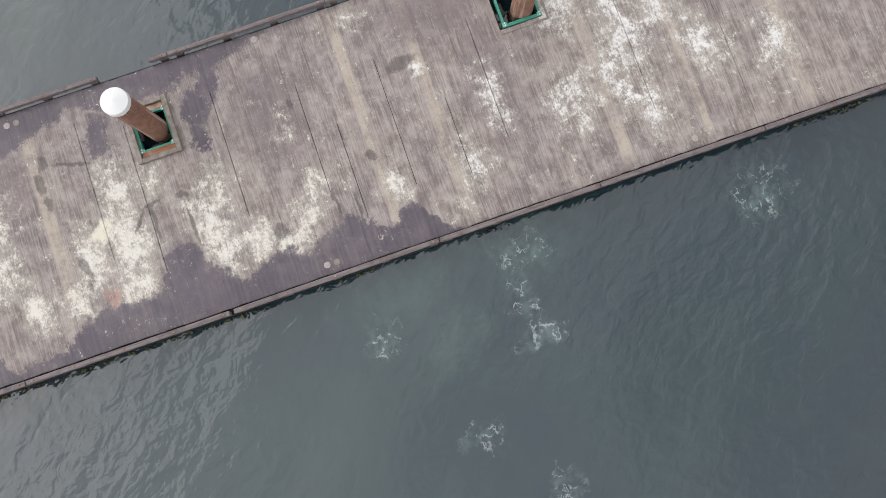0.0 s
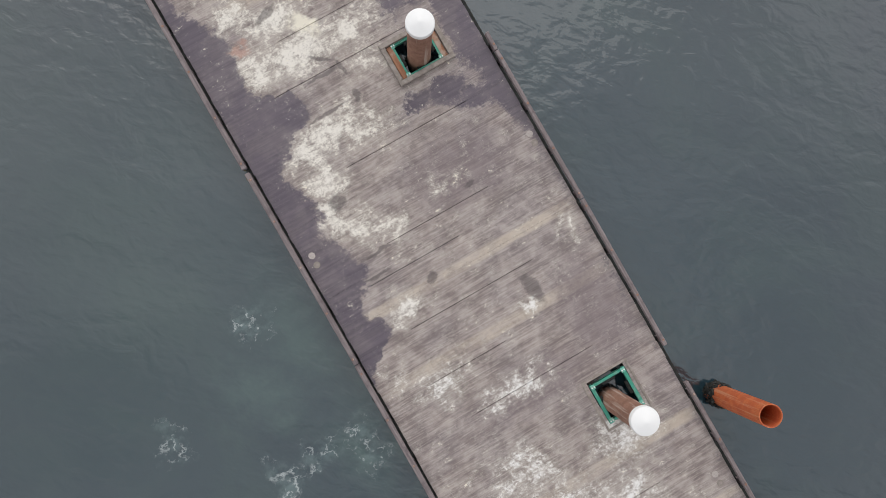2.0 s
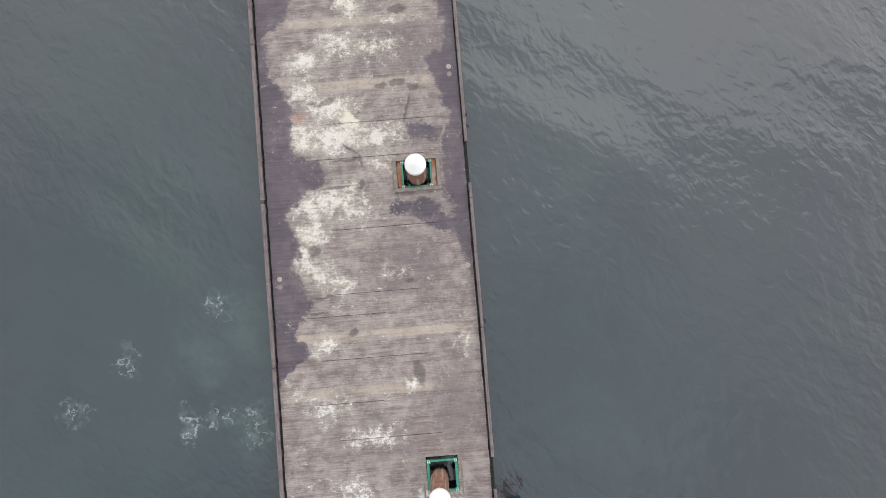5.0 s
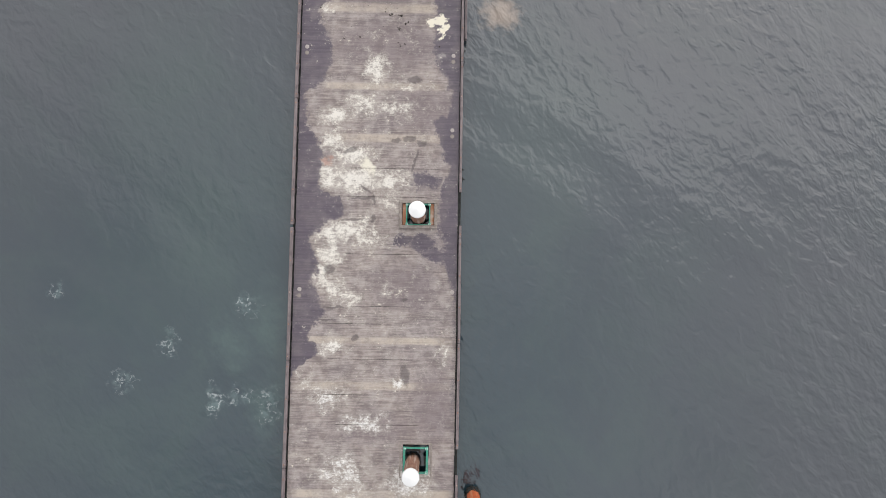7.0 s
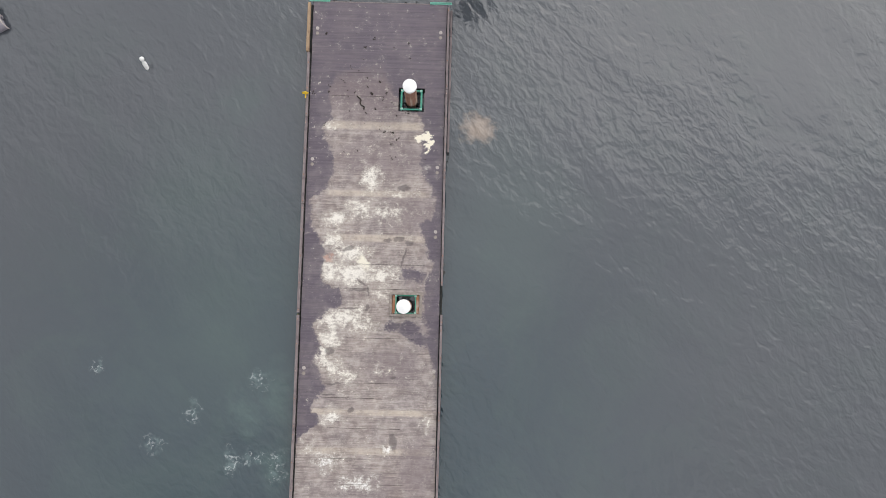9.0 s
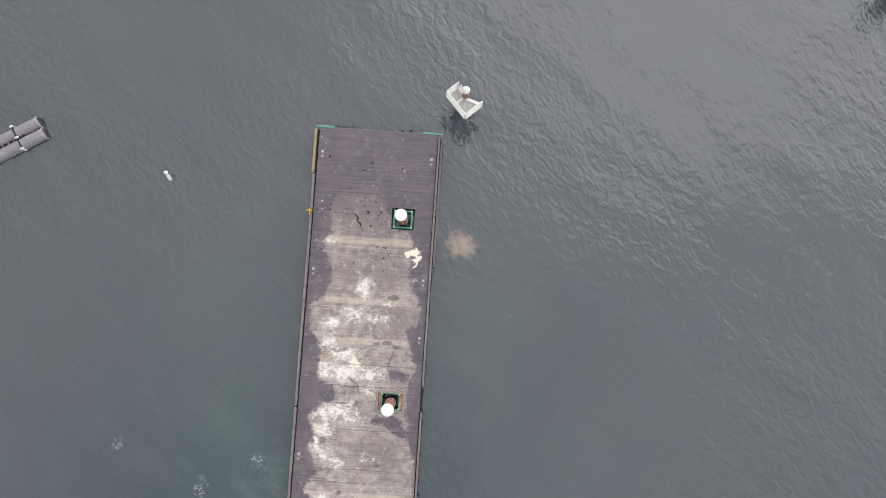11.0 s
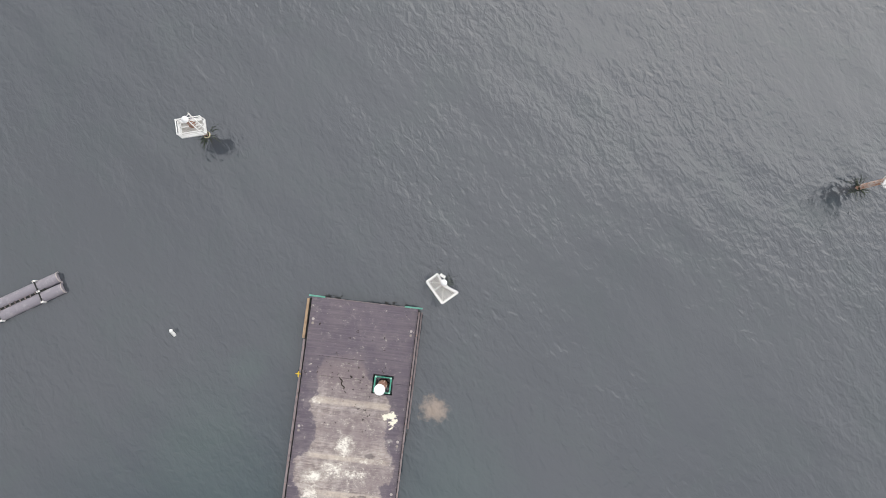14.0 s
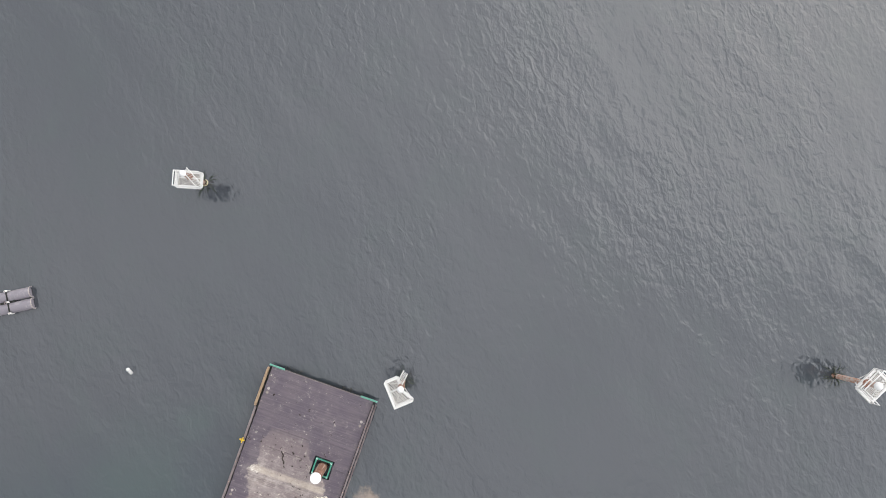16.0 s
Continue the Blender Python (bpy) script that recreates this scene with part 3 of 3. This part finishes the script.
# round pale covers let into the deck in pairs along both edges
for x, ys in ((-5.82, (16.88, 8.68, -3.92, -16.2)), (1.80, (16.80, 4.40, 8.35)), (1.66, (-16.03,)), (1.92, (-3.95,))):
    for y in ys:
        for dy in (0.16, -0.16):
            part("bolt_cover", turned([(0.0, 0.703), (0.0, 0.716), (0.085, 0.716), (0.105, 0.710), (0.105, 0.69)][1:], 20), DISC if dy > 0 else CURB, dock, "pale round bolt cover" if dy > 0 else "brownish round bolt cover").matrix_basis = pose(x, y + dy, 0)

# ---------------- pile guides, curb and piles ----------------
def pile_guide(h, label, roller=True):
    x0, x1, y0, y1 = h
    cx, cy = (x0 + x1) / 2, (y0 + y1) / 2
    g = thing("pile_guide", pose(cx, cy, Z_DECK), label, "pile guide", "pile guides")
    hx, hy = (x1 - x0) / 2, (y1 - y0) / 2
    hx = min(hx, 0.68)
    for sx in (-1, 1):
        bm = beam(bmesh.new(), (sx * (hx - 0.07), -hy + 0.02, -0.06), (sx * (hx - 0.07), hy - 0.02, -0.06), 0.08, 0.16)
        box(bm, (sx * (hx - 0.07) - 0.055, -hy + 0.02, 0.018), (sx * (hx - 0.07) + 0.055, hy - 0.02, 0.034))
        part("side_beam", bm, TEAL, g)
    for sy in (-1, 1):
        bm = beam(bmesh.new(), (-hx + 0.16, sy * (hy - 0.08), -0.06), (hx - 0.16, sy * (hy - 0.08), -0.06), 0.08, 0.16)
        part("cross_beam", bm, TEAL, g)
    for sx in (-1, 1):
        for sy in (-1, 1):
            bm = boxed((sx * (hx - 0.1) - 0.07, sy * (hy - 0.1) - 0.08, 0.036), (sx * (hx - 0.1) + 0.07, sy * (hy - 0.1) + 0.08, 0.058), 0.01)
            plate = part("corner_plate", bm, TEAL_PALE, g, "pale scuffed corner plate with bolts")
            for k in (-1, 1):
                part("bolt", bar(bmesh.new(), (sx * (hx - 0.1) + k * 0.04, sy * (hy - 0.1), 0.05), (sx * (hx - 0.1) + k * 0.04, sy * (hy - 0.1), 0.10), 0.022, 8), WHITE_PAINT, plate)
    if roller:
        for a, b, off in (((-0.22, 0), (0.22, 0), (0, hy - 0.17)), ((-0.22, 0), (0.22, 0), (0, -hy + 0.17)), ((0, -0.2), (0, 0.2), (hx - 0.16, 0)), ((0, -0.2), (0, 0.2), (-hx + 0.16, 0))):
            part("roller", bar(bmesh.new(), (a[0] + off[0], a[1] + off[1], -0.08), (b[0] + off[0], b[1] + off[1], -0.08), 0.07, 12), DARK, g, "black rubber roller", True)
    return g


pile_guide(HOLES[0], "teal steel pile guide sunk in a curbed deck opening")
pile_guide(HOLES[1], "teal steel pile guide flush with dry deck boards")
pile_guide(HOLES[2], "teal steel pile guide in wet dark deck boards")


def guide_trim():
    x0, x1, y0, y1 = HOLES[1]
    tr = thing("guide_trim", pose((x0 + x1) / 2, (y0 + y1) / 2, Z_DECK), "pale worn timber trim round a deck opening", "trim")
    a, b, w = (x1 - x0) / 2 + 0.17, (y1 - y0) / 2 + 0.17, 0.07
    for lo, hi in (((-a, b - w, 0.004), (a, b, 0.03)), ((-a, -b, 0.004), (a, -b + w, 0.03)), ((-a, -b + w, 0.004), (-a + w, b - w, 0.03)), ((a - w, -b + w, 0.004), (a, b - w, 0.03))):
        part("trim_board", boxed(lo, hi, 0.004), CURB, tr)


guide_trim()


def hatch_curb():
    c = thing("hatch_curb", pose(0.12, 0.15, Z_DECK, 0, 0, 0.3), "raised grey timber curb round a deck opening", "curb")
    a, b, w = 0.97, 0.72, 0.15
    for lo, hi in (((-a, b - w, 0.001), (a, b, 0.15)), ((-a, -b, 0.001), (a, -b + w, 0.15)), ((-a, -b + w + 0.004, 0.001), (-a + w, b - w - 0.004, 0.14)), ((a - w, -b + w + 0.004, 0.001), (a, b - w - 0.004, 0.14))):
        part("curb_board", boxed(lo, hi, 0.012), CURB, c)
    for s in (-1, 1):
        part("inner_board", boxed((s * 0.71 - 0.09, -b + w + 0.02, 0.002), (s * 0.71 + 0.09, b - w - 0.02, 0.05), 0.01), ORANGE_WOOD, c, "red-brown inner board")


hatch_curb()


def capped_pile(x, y, top, label, r=0.36):
    p = thing("steel_pile", pose(x, y, -0.5), label, "pile", "capped piles through the dock")
    part("tube", turned([(r, -0.6), (r, top + 0.1), (r * 0.96, top + 0.1), (r * 0.96, top - 0.2)], 40), RUST, p, "", True)
    for z in (1.1, 2.6):
        part("weld_seam", turned([(r + 0.001, z), (r + 0.008, z + 0.01), (r + 0.008, z + 0.03), (r + 0.001, z + 0.04)], 40), RUST, p, "", True)
    k = r * 1.13
    part("cap", turned([(k, top + 0.02), (k, top + 0.17), (k * 0.97, top + 0.20), (k * 0.5, top + 0.27), (k * 0.12, top + 0.32), (0, top + 0.325)], 40), CAP, p, "white conical cap", True)
    tagged(part("growth", growth(r + 0.01, 5), MUSSEL, p), "dark mussels round the waterline", kind="stuff")
    return p


def growth(r, seed, lo=0.3, hi=0.78, n=90):
    rg = random.Random(seed)
    bm = bmesh.new()
    for _ in range(n):
        a = rg.uniform(0, 6.283)
        clump(bm, rg, (r * math.cos(a), r * math.sin(a), rg.uniform(lo, hi)), rg.uniform(0.04, 0.085), 0.8)
    return bm


capped_pile(0.13, 0.04, 3.80, "rusty steel pile with a white cap in a curbed opening")
capped_pile(0.06, -12.33, 3.80, "rusty steel pile with a white cap on dry deck")
capped_pile(0.11, 12.66, 3.80, "rusty steel pile with a white cap near the dock end")


def open_pile(x, y):
    r, top = 0.33, 4.0
    p = thing("open_pile", pose(x, y, -0.5), "orange-red rusty open steel pile standing beside the dock", "pile")
    part("tube", turned([(r, -0.6), (r, top), (r - 0.03, top), (r - 0.03, top - 2.4)], 40), RED_RUST, p, "", True)
    tagged(part("growth", growth(r + 0.01, 9, 0.3, 1.2, 380), MUSSEL, p), "thick black mussels and weed", kind="stuff")


open_pile(3.12, -13.95)

# ---------------- white service platforms on piles ----------------
def weed_reflection(seed, n=30, reach=0.85):
    """Thin wavering ribbons round a pile: weed, and the platform's dark reflection as shapes."""
    rg = random.Random(seed)
    bm = bmesh.new()
    for _ in range(n):
        a = rg.uniform(0, 6.283)
        pos = Vector((math.cos(a), math.sin(a), 0)) * rg.uniform(0.12, 0.55)
        width, steps = rg.uniform(0.018, 0.04), 7
        step = reach * rg.uniform(0.35, 1.0) / steps
        rows = []
        for k in range(steps + 1):
            a += rg.uniform(-0.45, 0.45)
            side = Vector((-math.sin(a), math.cos(a), 0)) * width * (1 - 0.8 * k / steps)
            z = 0.05 + 0.02 * math.sin(k * 1.7 + seed)
            rows.append([bm.verts.new((pos.x + s * side.x, pos.y + s * side.y, z + (0.012 if s == 0 else 0))) for s in (-1, 0, 1)])
            pos += Vector((math.cos(a), math.sin(a), 0)) * step
        for lo, hi in zip(rows, rows[1:]):
            bm.faces.new((lo[0], lo[1], hi[1], hi[0]))
            bm.faces.new((lo[1], lo[2], hi[2], hi[1]))
    return bm


def platform(x, y, turn, deck_z, top, w, d, label, notch, rail_h, r=0.17, rust=None, ladder=None, bent=None):
    p = thing("pile_platform", pose(x, y, 0, 0, 0, turn), label, "platform", "white platforms on piles")
    part("pile", turned([(r, -0.8), (r, top), (r * 0.9, top)], 24), rust or RUST, p, "rust-brown steel pile", True)
    part("cap", turned([(r * 1.45, top - 0.04), (r * 1.45, top + 0.12), (r * 0.8, top + 0.3), (0, top + 0.4)], 24), CAP, p, "white cap", True)
    tagged(part("growth", growth(r + 0.02, 11 + int(x), -0.2, 0.6, 70), WEED, p), "dark weed at the waterline", kind="stuff")
    # dark strands: some weed, but mostly the platform's broken reflection put in as mesh
    tagged(part("weed", weed_reflection(40 + int(x)), WEED_REFLECTION, p), "dark green weed strands that also stand in for the platform's dark reflection", kind="stuff")
    x0, x1, y0, y1 = -w * 0.5, w * 0.5, -d * 0.5, d * 0.5
    ox, oy = notch
    top_x, low_x = bent or (x1, x1)                # how far the open side reaches at its two ends
    mid_x = x1 if bent is None else -ox - 0.10

    def reach(yy):
        return mid_x + (top_x - mid_x) * max(0, yy / y1) if yy > 0 else mid_x + (low_x - mid_x) * min(1, yy / y0)

    for lo, hi in (((x0, y0), (low_x, y0)), ((x0, y1), (top_x, y1)), ((x0, y0), (x0, y1)), ((low_x, y0), (mid_x, 0)), ((mid_x, 0), (top_x, y1))):
        part("edge_beam", beam(bmesh.new(), (lo[0] + ox, lo[1] + oy, deck_z), (hi[0] + ox, hi[1] + oy, deck_z), 0.18, 0.18), WHITE_PAINT, p)
    mat_frame = bmesh.new()
    for xx in (x0 + 0.12, (x0 + mid_x) / 2, mid_x - 0.12):
        beam(mat_frame, (xx + ox, y0 + oy, deck_z - 0.07), (xx + ox, y1 + oy, deck_z - 0.07), 0.05, 0.04)
    grating = part("grating", mat_frame, GRATE, p, "pale stained grating")
    n = 20
    for k in range(n):
        yy = y0 + (k + 0.5) * (y1 - y0) / n
        half = 0.32 * (y1 - y0) / n
        part("slat", boxed((x0 + 0.06 + ox, yy + oy - half, deck_z - 0.05), (reach(yy) - 0.05 + ox, yy + oy + half, deck_z + 0.01)), GRATE, grating)
    part("cross_member", beam(bmesh.new(), (x0 + ox, oy + 0.15, deck_z + 0.04), (reach(0.15) + ox, oy + 0.15, deck_z + 0.04), 0.09, 0.10), WHITE_PAINT, p)
    part("collar", turned([(r * 1.02, deck_z - 0.2), (r * 1.5, deck_z - 0.2), (r * 1.5, deck_z + 0.1), (r * 1.02, deck_z + 0.1)], 20), RUST, p, "rust-stained pile collar", True)
    for cx, cy in ((x0, y0), (x0, y1), (low_x, y0), (top_x, y1)):
        part("post", bar(bmesh.new(), (cx + ox, cy + oy, deck_z), (cx + ox, cy + oy, deck_z + rail_h), 0.045, 8), WHITE_PAINT, p)
        part("brace", bar(bmesh.new(), (cx * 0.9 + ox, cy * 0.9 + oy, deck_z - 0.05), (0, 0, deck_z - 1.3), 0.04, 8), WHITE_PAINT, p)
    for hz in (0.5, 1.0):
        for lo, hi in (((x0, y0), (low_x, y0)), ((x0, y0), (x0, y1)), ((x0, y1), (top_x, y1))):
            part("guard_rail", bar(bmesh.new(), (lo[0] + ox, lo[1] + oy, deck_z + rail_h * hz), (hi[0] + ox, hi[1] + oy, deck_z + rail_h * hz), 0.045, 8), WHITE_PAINT, p)
    # sloping ladder fixed to the open side
    a, b = Vector(ladder[0]), Vector(ladder[1])
    flat = Vector((b.x - a.x, b.y - a.y, 0)).normalized()
    side = Vector((-flat.y, flat.x, 0)) * 0.2
    bm = bmesh.new()
    for s in (-1, 1):
        bar(bm, a + side * s, b + side * s, 0.04, 8)
    steps = part("ladder", bm, WHITE_PAINT, p, "white steel ladder")
    for k in range(9):
        c = a.lerp(b, (k + 0.5) / 9)
        part("rung", bar(bmesh.new(), c - side, c + side, 0.022, 6), WHITE_PAINT, steps)
    return p


platform(3.82, 20.92, 42, 3.2, 4.4, 1.35, 1.95, "white steel platform with pale grating on a pile", (-0.28, -0.18), 0.95,
         ladder=((0.12, 0.42, 4.1), (0.42, 0.55, 0.2)), bent=(0.28, 0.72))
platform(-16.2, 30.4, 16, 3.3, 4.8, 1.8, 1.1, "white steel platform with guard rails on a pile", (-0.02, -0.25), 0.9,
         ladder=((0.12, 0.32, 4.9), (0.82, -0.72, 3.4)))
platform(35.79, 32.48, -28, 4.0, 5.4, 1.5, 2.0, "white steel platform on an orange rusty pile", (0.50, 0.25), 1.0, 0.2, PALE_RUST,
         ladder=((0.2, 0.75, 5.2), (1.1, -0.4, 4.1)))

ring_foot = part("foot_ring", turned([(0.19, 0.02), (0.26, 0.02), (0.28, 0.10), (0.25, 0.16), (0.19, 0.16)], 24), FOOT, None, "", True)
ring_foot.parent = [o for o in scene.objects if o.name.startswith("pile_platform")][1]
ring_foot["label"] = "yellowed white float ring"

# ---------------- spar buoy ----------------
buoy = thing("spar_buoy", pose(-16.5, 14.5, 0.05, -27, -6, 0) @ Matrix.Scale(0.58, 4), "small white spar buoy floating in open water", "buoy")
part("body", turned([(0, -0.5), (0.2, -0.45), (0.23, 0.0), (0.23, 0.55), (0.18, 0.7), (0.11, 0.8), (0.11, 0.95)], 24), WHITE_PAINT, buoy, "", True)
part("ball", turned([(0.11, 0.93), (0.21, 1.0), (0.25, 1.15), (0.21, 1.3), (0.1, 1.38), (0, 1.39)], 24), WHITE_PAINT, buoy, "", True)

# ---------------- raft of two plastic pipes ----------------
def pipe_raft():
    a, b = Vector((-25.7, 17.5, 0)), Vector((-34.75, 11.9, 0))
    d = b - a
    turn = math.degrees(math.atan2(d.y, d.x))
    raft = thing("pipe_raft", pose(a.x, a.y, 0.12, 0, 0, turn), "raft of two grey plastic pipes strapped together afloat", "raft")
    length, r = d.length, 0.42
    for s in (-1, 1):
        bm = turned([(r, 0), (r, length), (r - 0.05, length), (r - 0.05, 0), (r, 0)], 32)
        bmesh.ops.transform(bm, matrix=pose(0, s * 0.455, 0, 0, 90, 0), verts=bm.verts)
        part("pipe", bm, HDPE, raft, "", True)
        bm = turned([(0, 0.10), (r - 0.052, 0.10)], 32)
        bmesh.ops.transform(bm, matrix=pose(0, s * 0.455, 0, 0, 90, 0), verts=bm.verts)
        part("bulkhead", bm, HDPE, raft)
    for s in (-1, 1):
        bm = turned([(r + 0.001, 0.0), (r + 0.022, 0.0), (r + 0.022, 0.07), (r + 0.001, 0.07)], 32)
        bmesh.ops.transform(bm, matrix=pose(0, s * 0.455, 0, 0, 90, 0), verts=bm.verts)
        part("end_lip", bm, DISC, raft, "pale scuffed end lip")
    for x in (1.75, 5.2, 8.7):
        clamp = part("clamp", boxed((x - 0.045, -0.95, 0.40), (x + 0.045, 0.95, 0.47), 0.01), DARK, raft, "dark steel clamp bar")
        for s in (-1, 0, 1):
            bm = boxed((x - 0.11, s * 0.88 - 0.07, 0.38), (x + 0.11, s * 0.88 + 0.07, 0.51), 0.012)
            if s:
                box(bm, (x - 0.09, s * 0.91 - 0.03, -0.05), (x + 0.09, s * 0.91 + 0.03, 0.40))
            part("bracket", bm, WHITE_PAINT, clamp, "white bracket")
            part("bolt", bar(bmesh.new(), (x, s * 0.88, 0.50), (x, s * 0.88, 0.56), 0.028, 8), RUST, clamp)
    # near-black bar added to darken the groove between the pipes, as shade
    bm = boxed((1.3, -0.10, 0.10), (length - 0.3, 0.10, 0.2))
    groove_bar = part("groove_shade_bar", bm, DARK, raft)
    for k in range(16):
        xx = 2.1 + 0.42 * k
        part("cleat", boxed((xx - 0.03, -0.16, 0.2), (xx + 0.03, 0.16, 0.30), 0.008), RAIL, groove_bar)


pipe_raft()

# ---------------- yellow ring at the dock edge ----------------
ring = thing("mooring_ring", pose(-6.33, 12.75, 0.95), "yellow painted mooring post with a ring on the rail", "mooring ring")
part("post", bar(bmesh.new(), (0, -0.22, 0.045), (0, 0.2, 0.05), 0.042, 10), YELLOW, ring)
bm = bmesh.new()
for k in range(20):
    a, b = 2 * math.pi * k / 20, 2 * math.pi * (k + 1) / 20
    bar(bm, (0.17 * math.cos(a), 0.05, 0.19 + 0.16 * math.sin(a)), (0.17 * math.cos(b), 0.05, 0.19 + 0.16 * math.sin(b)), 0.035, 6)
part("ring", bm, YELLOW, ring)
part("arm", bar(bmesh.new(), (0, 0.05, 0.05), (0, 0.05, 0.34), 0.03, 8), YELLOW, ring)

# ---------------- weed and mussels along the waterline ----------------
def fringe(x, lo, hi, seed, n, mat, name, label, out, z, size):
    rg = random.Random(seed)
    bm = bmesh.new()
    for _ in range(n):
        y = rg.uniform(lo, hi)
        if noise.noise((x, y * 0.35, seed)) < 0.16:
            continue
        clump(bm, rg, (x + out * rg.random() ** 2, y, z + rg.uniform(-0.05, 0.05)), size * rg.uniform(0.5, 1.4), 0.45)
    tagged(part(name, bm, mat, None), label, "seaweed", kind="stuff")


fringe(X0 - 0.26, -26, 18.5, 21, 520, MUSSEL, "mussel_fringe", "dark mussels and weed along the dock edge", -0.16, 0.05, 0.05)
fringe(X1 + 0.18, -26, 18.5, 22, 420, MUSSEL, "mussel_fringe", "dark mussels and weed along the dock edge", 0.16, 0.05, 0.05)
fringe(X0 - 0.25, -26, 18.5, 23, 420, ALGAE, "algae_fringe", "olive algae along the dock edge", -0.05, 0.10, 0.045)

def end_fringe():
    rg = random.Random(24)
    bm = bmesh.new()
    for _ in range(170):
        x = rg.uniform(X0 + 0.9, X1 - 0.9)
        if noise.noise((x * 0.8, 3.1, 7.7)) > -0.05:
            clump(bm, rg, (x, Y1 + 0.10 + 0.22 * rg.random() ** 2, rg.uniform(0.05, 0.42)), rg.uniform(0.03, 0.09), 0.6)
    tagged(part("mussel_fringe", bm, MUSSEL, None), "black weed and mussels under the dock end", "seaweed", kind="stuff")


end_fringe()

# ---------------- scraps on the deck near the seaward end ----------------
def droppings():
    rg = random.Random(31)
    bm = bmesh.new()
    for _ in range(60):
        x, y = rg.gauss(-2.4, 1.6), rg.gauss(12.6, 2.3)
        if not (-5.9 < x < 1.9 and 5.5 < y < 18.3) or (-0.95 < x < 1.1 and 11.9 < y < 13.6):
            continue
        for k in range(rg.choice((1, 1, 2, 3, 5))):
            clump(bm, rg, (x + rg.uniform(-0.09, 0.09), y + rg.uniform(-0.09, 0.09), Z_DECK + 0.02), rg.uniform(0.02, 0.06), 0.5)
    tagged(part("droppings", bm, TURD, None), "small dark dried droppings scattered on wet boards", "droppings", kind="stuff")


droppings()
stick = thing("driftwood_stick", pose(-3.0, 12.45, Z_DECK + 0.03, 0, 0, 25), "dark crooked driftwood stick lying on the deck", "stick")
bm = bmesh.new()
last = Vector((-0.06, 0.45, 0))
for k in range(6):
    nxt = Vector((0.09 * math.sin(k * 1.9), 0.45 - 0.16 * (k + 1), 0))
    bar(bm, last, nxt, 0.04, 7, 0.035)
    last = nxt
part("wood", bm, TURD, stick)

# ---------------- deck boards ----------------
SEAMS = (-4.6, -5.35, -7.2, -9.05, -10.45, -2.05, 1.1, 2.55, 14.4, 12.9, -15.3, -18.2)


def build_planks():
    rg = random.Random(5)
    y, shared = Y1, {}
    wide = 0.295
    while y - wide > Y0:
        a, b = y - wide, y
        spans = [(X0, X1)]
        for h in HOLES:
            if h[2] < (a + b) / 2 < h[3]:
                spans = [(X0, h[0]), (h[1], X1)]
        open_seam = any(abs(a - v) < wide / 2 for v in SEAMS)
        gap = 0.013 if open_seam else 0.0012 if rg.random() < 0.9 else 0.004
        for x0, x1 in spans:
            key = (round(x1 - x0, 2), gap, a if open_seam else 0)
            if key not in shared:
                half = (x1 - x0) / 2
                if open_seam:                  # the joint gapes along part of the board only
                    u, v = half * rg.uniform(-0.95, -0.35), half * rg.uniform(0.0, 0.8)
                    bm = boxed((-half, -wide / 2 + 0.0015, -0.08), (u, wide / 2, 0))
                    box(bm, (u, -wide / 2 + 0.018, -0.08), (v, wide / 2, 0))
                    box(bm, (v, -wide / 2 + 0.0015, -0.08), (half, wide / 2, 0))
                    bmesh.ops.remove_doubles(bm, verts=bm.verts, dist=0.0005)
                else:
                    bm = boxed((-half, -wide / 2 + gap, -0.08), (half, wide / 2, 0))
                shared[key] = mesh_of("plank", bm, DECK)
            ob = new("plank", shared[key])
            ob.parent = dock
            ob.matrix_basis = pose((x0 + x1) / 2 + rg.uniform(-0.012, 0.012), (a + b) / 2, Z_DECK + rg.uniform(-0.002, 0.002))
        y = a


build_planks()
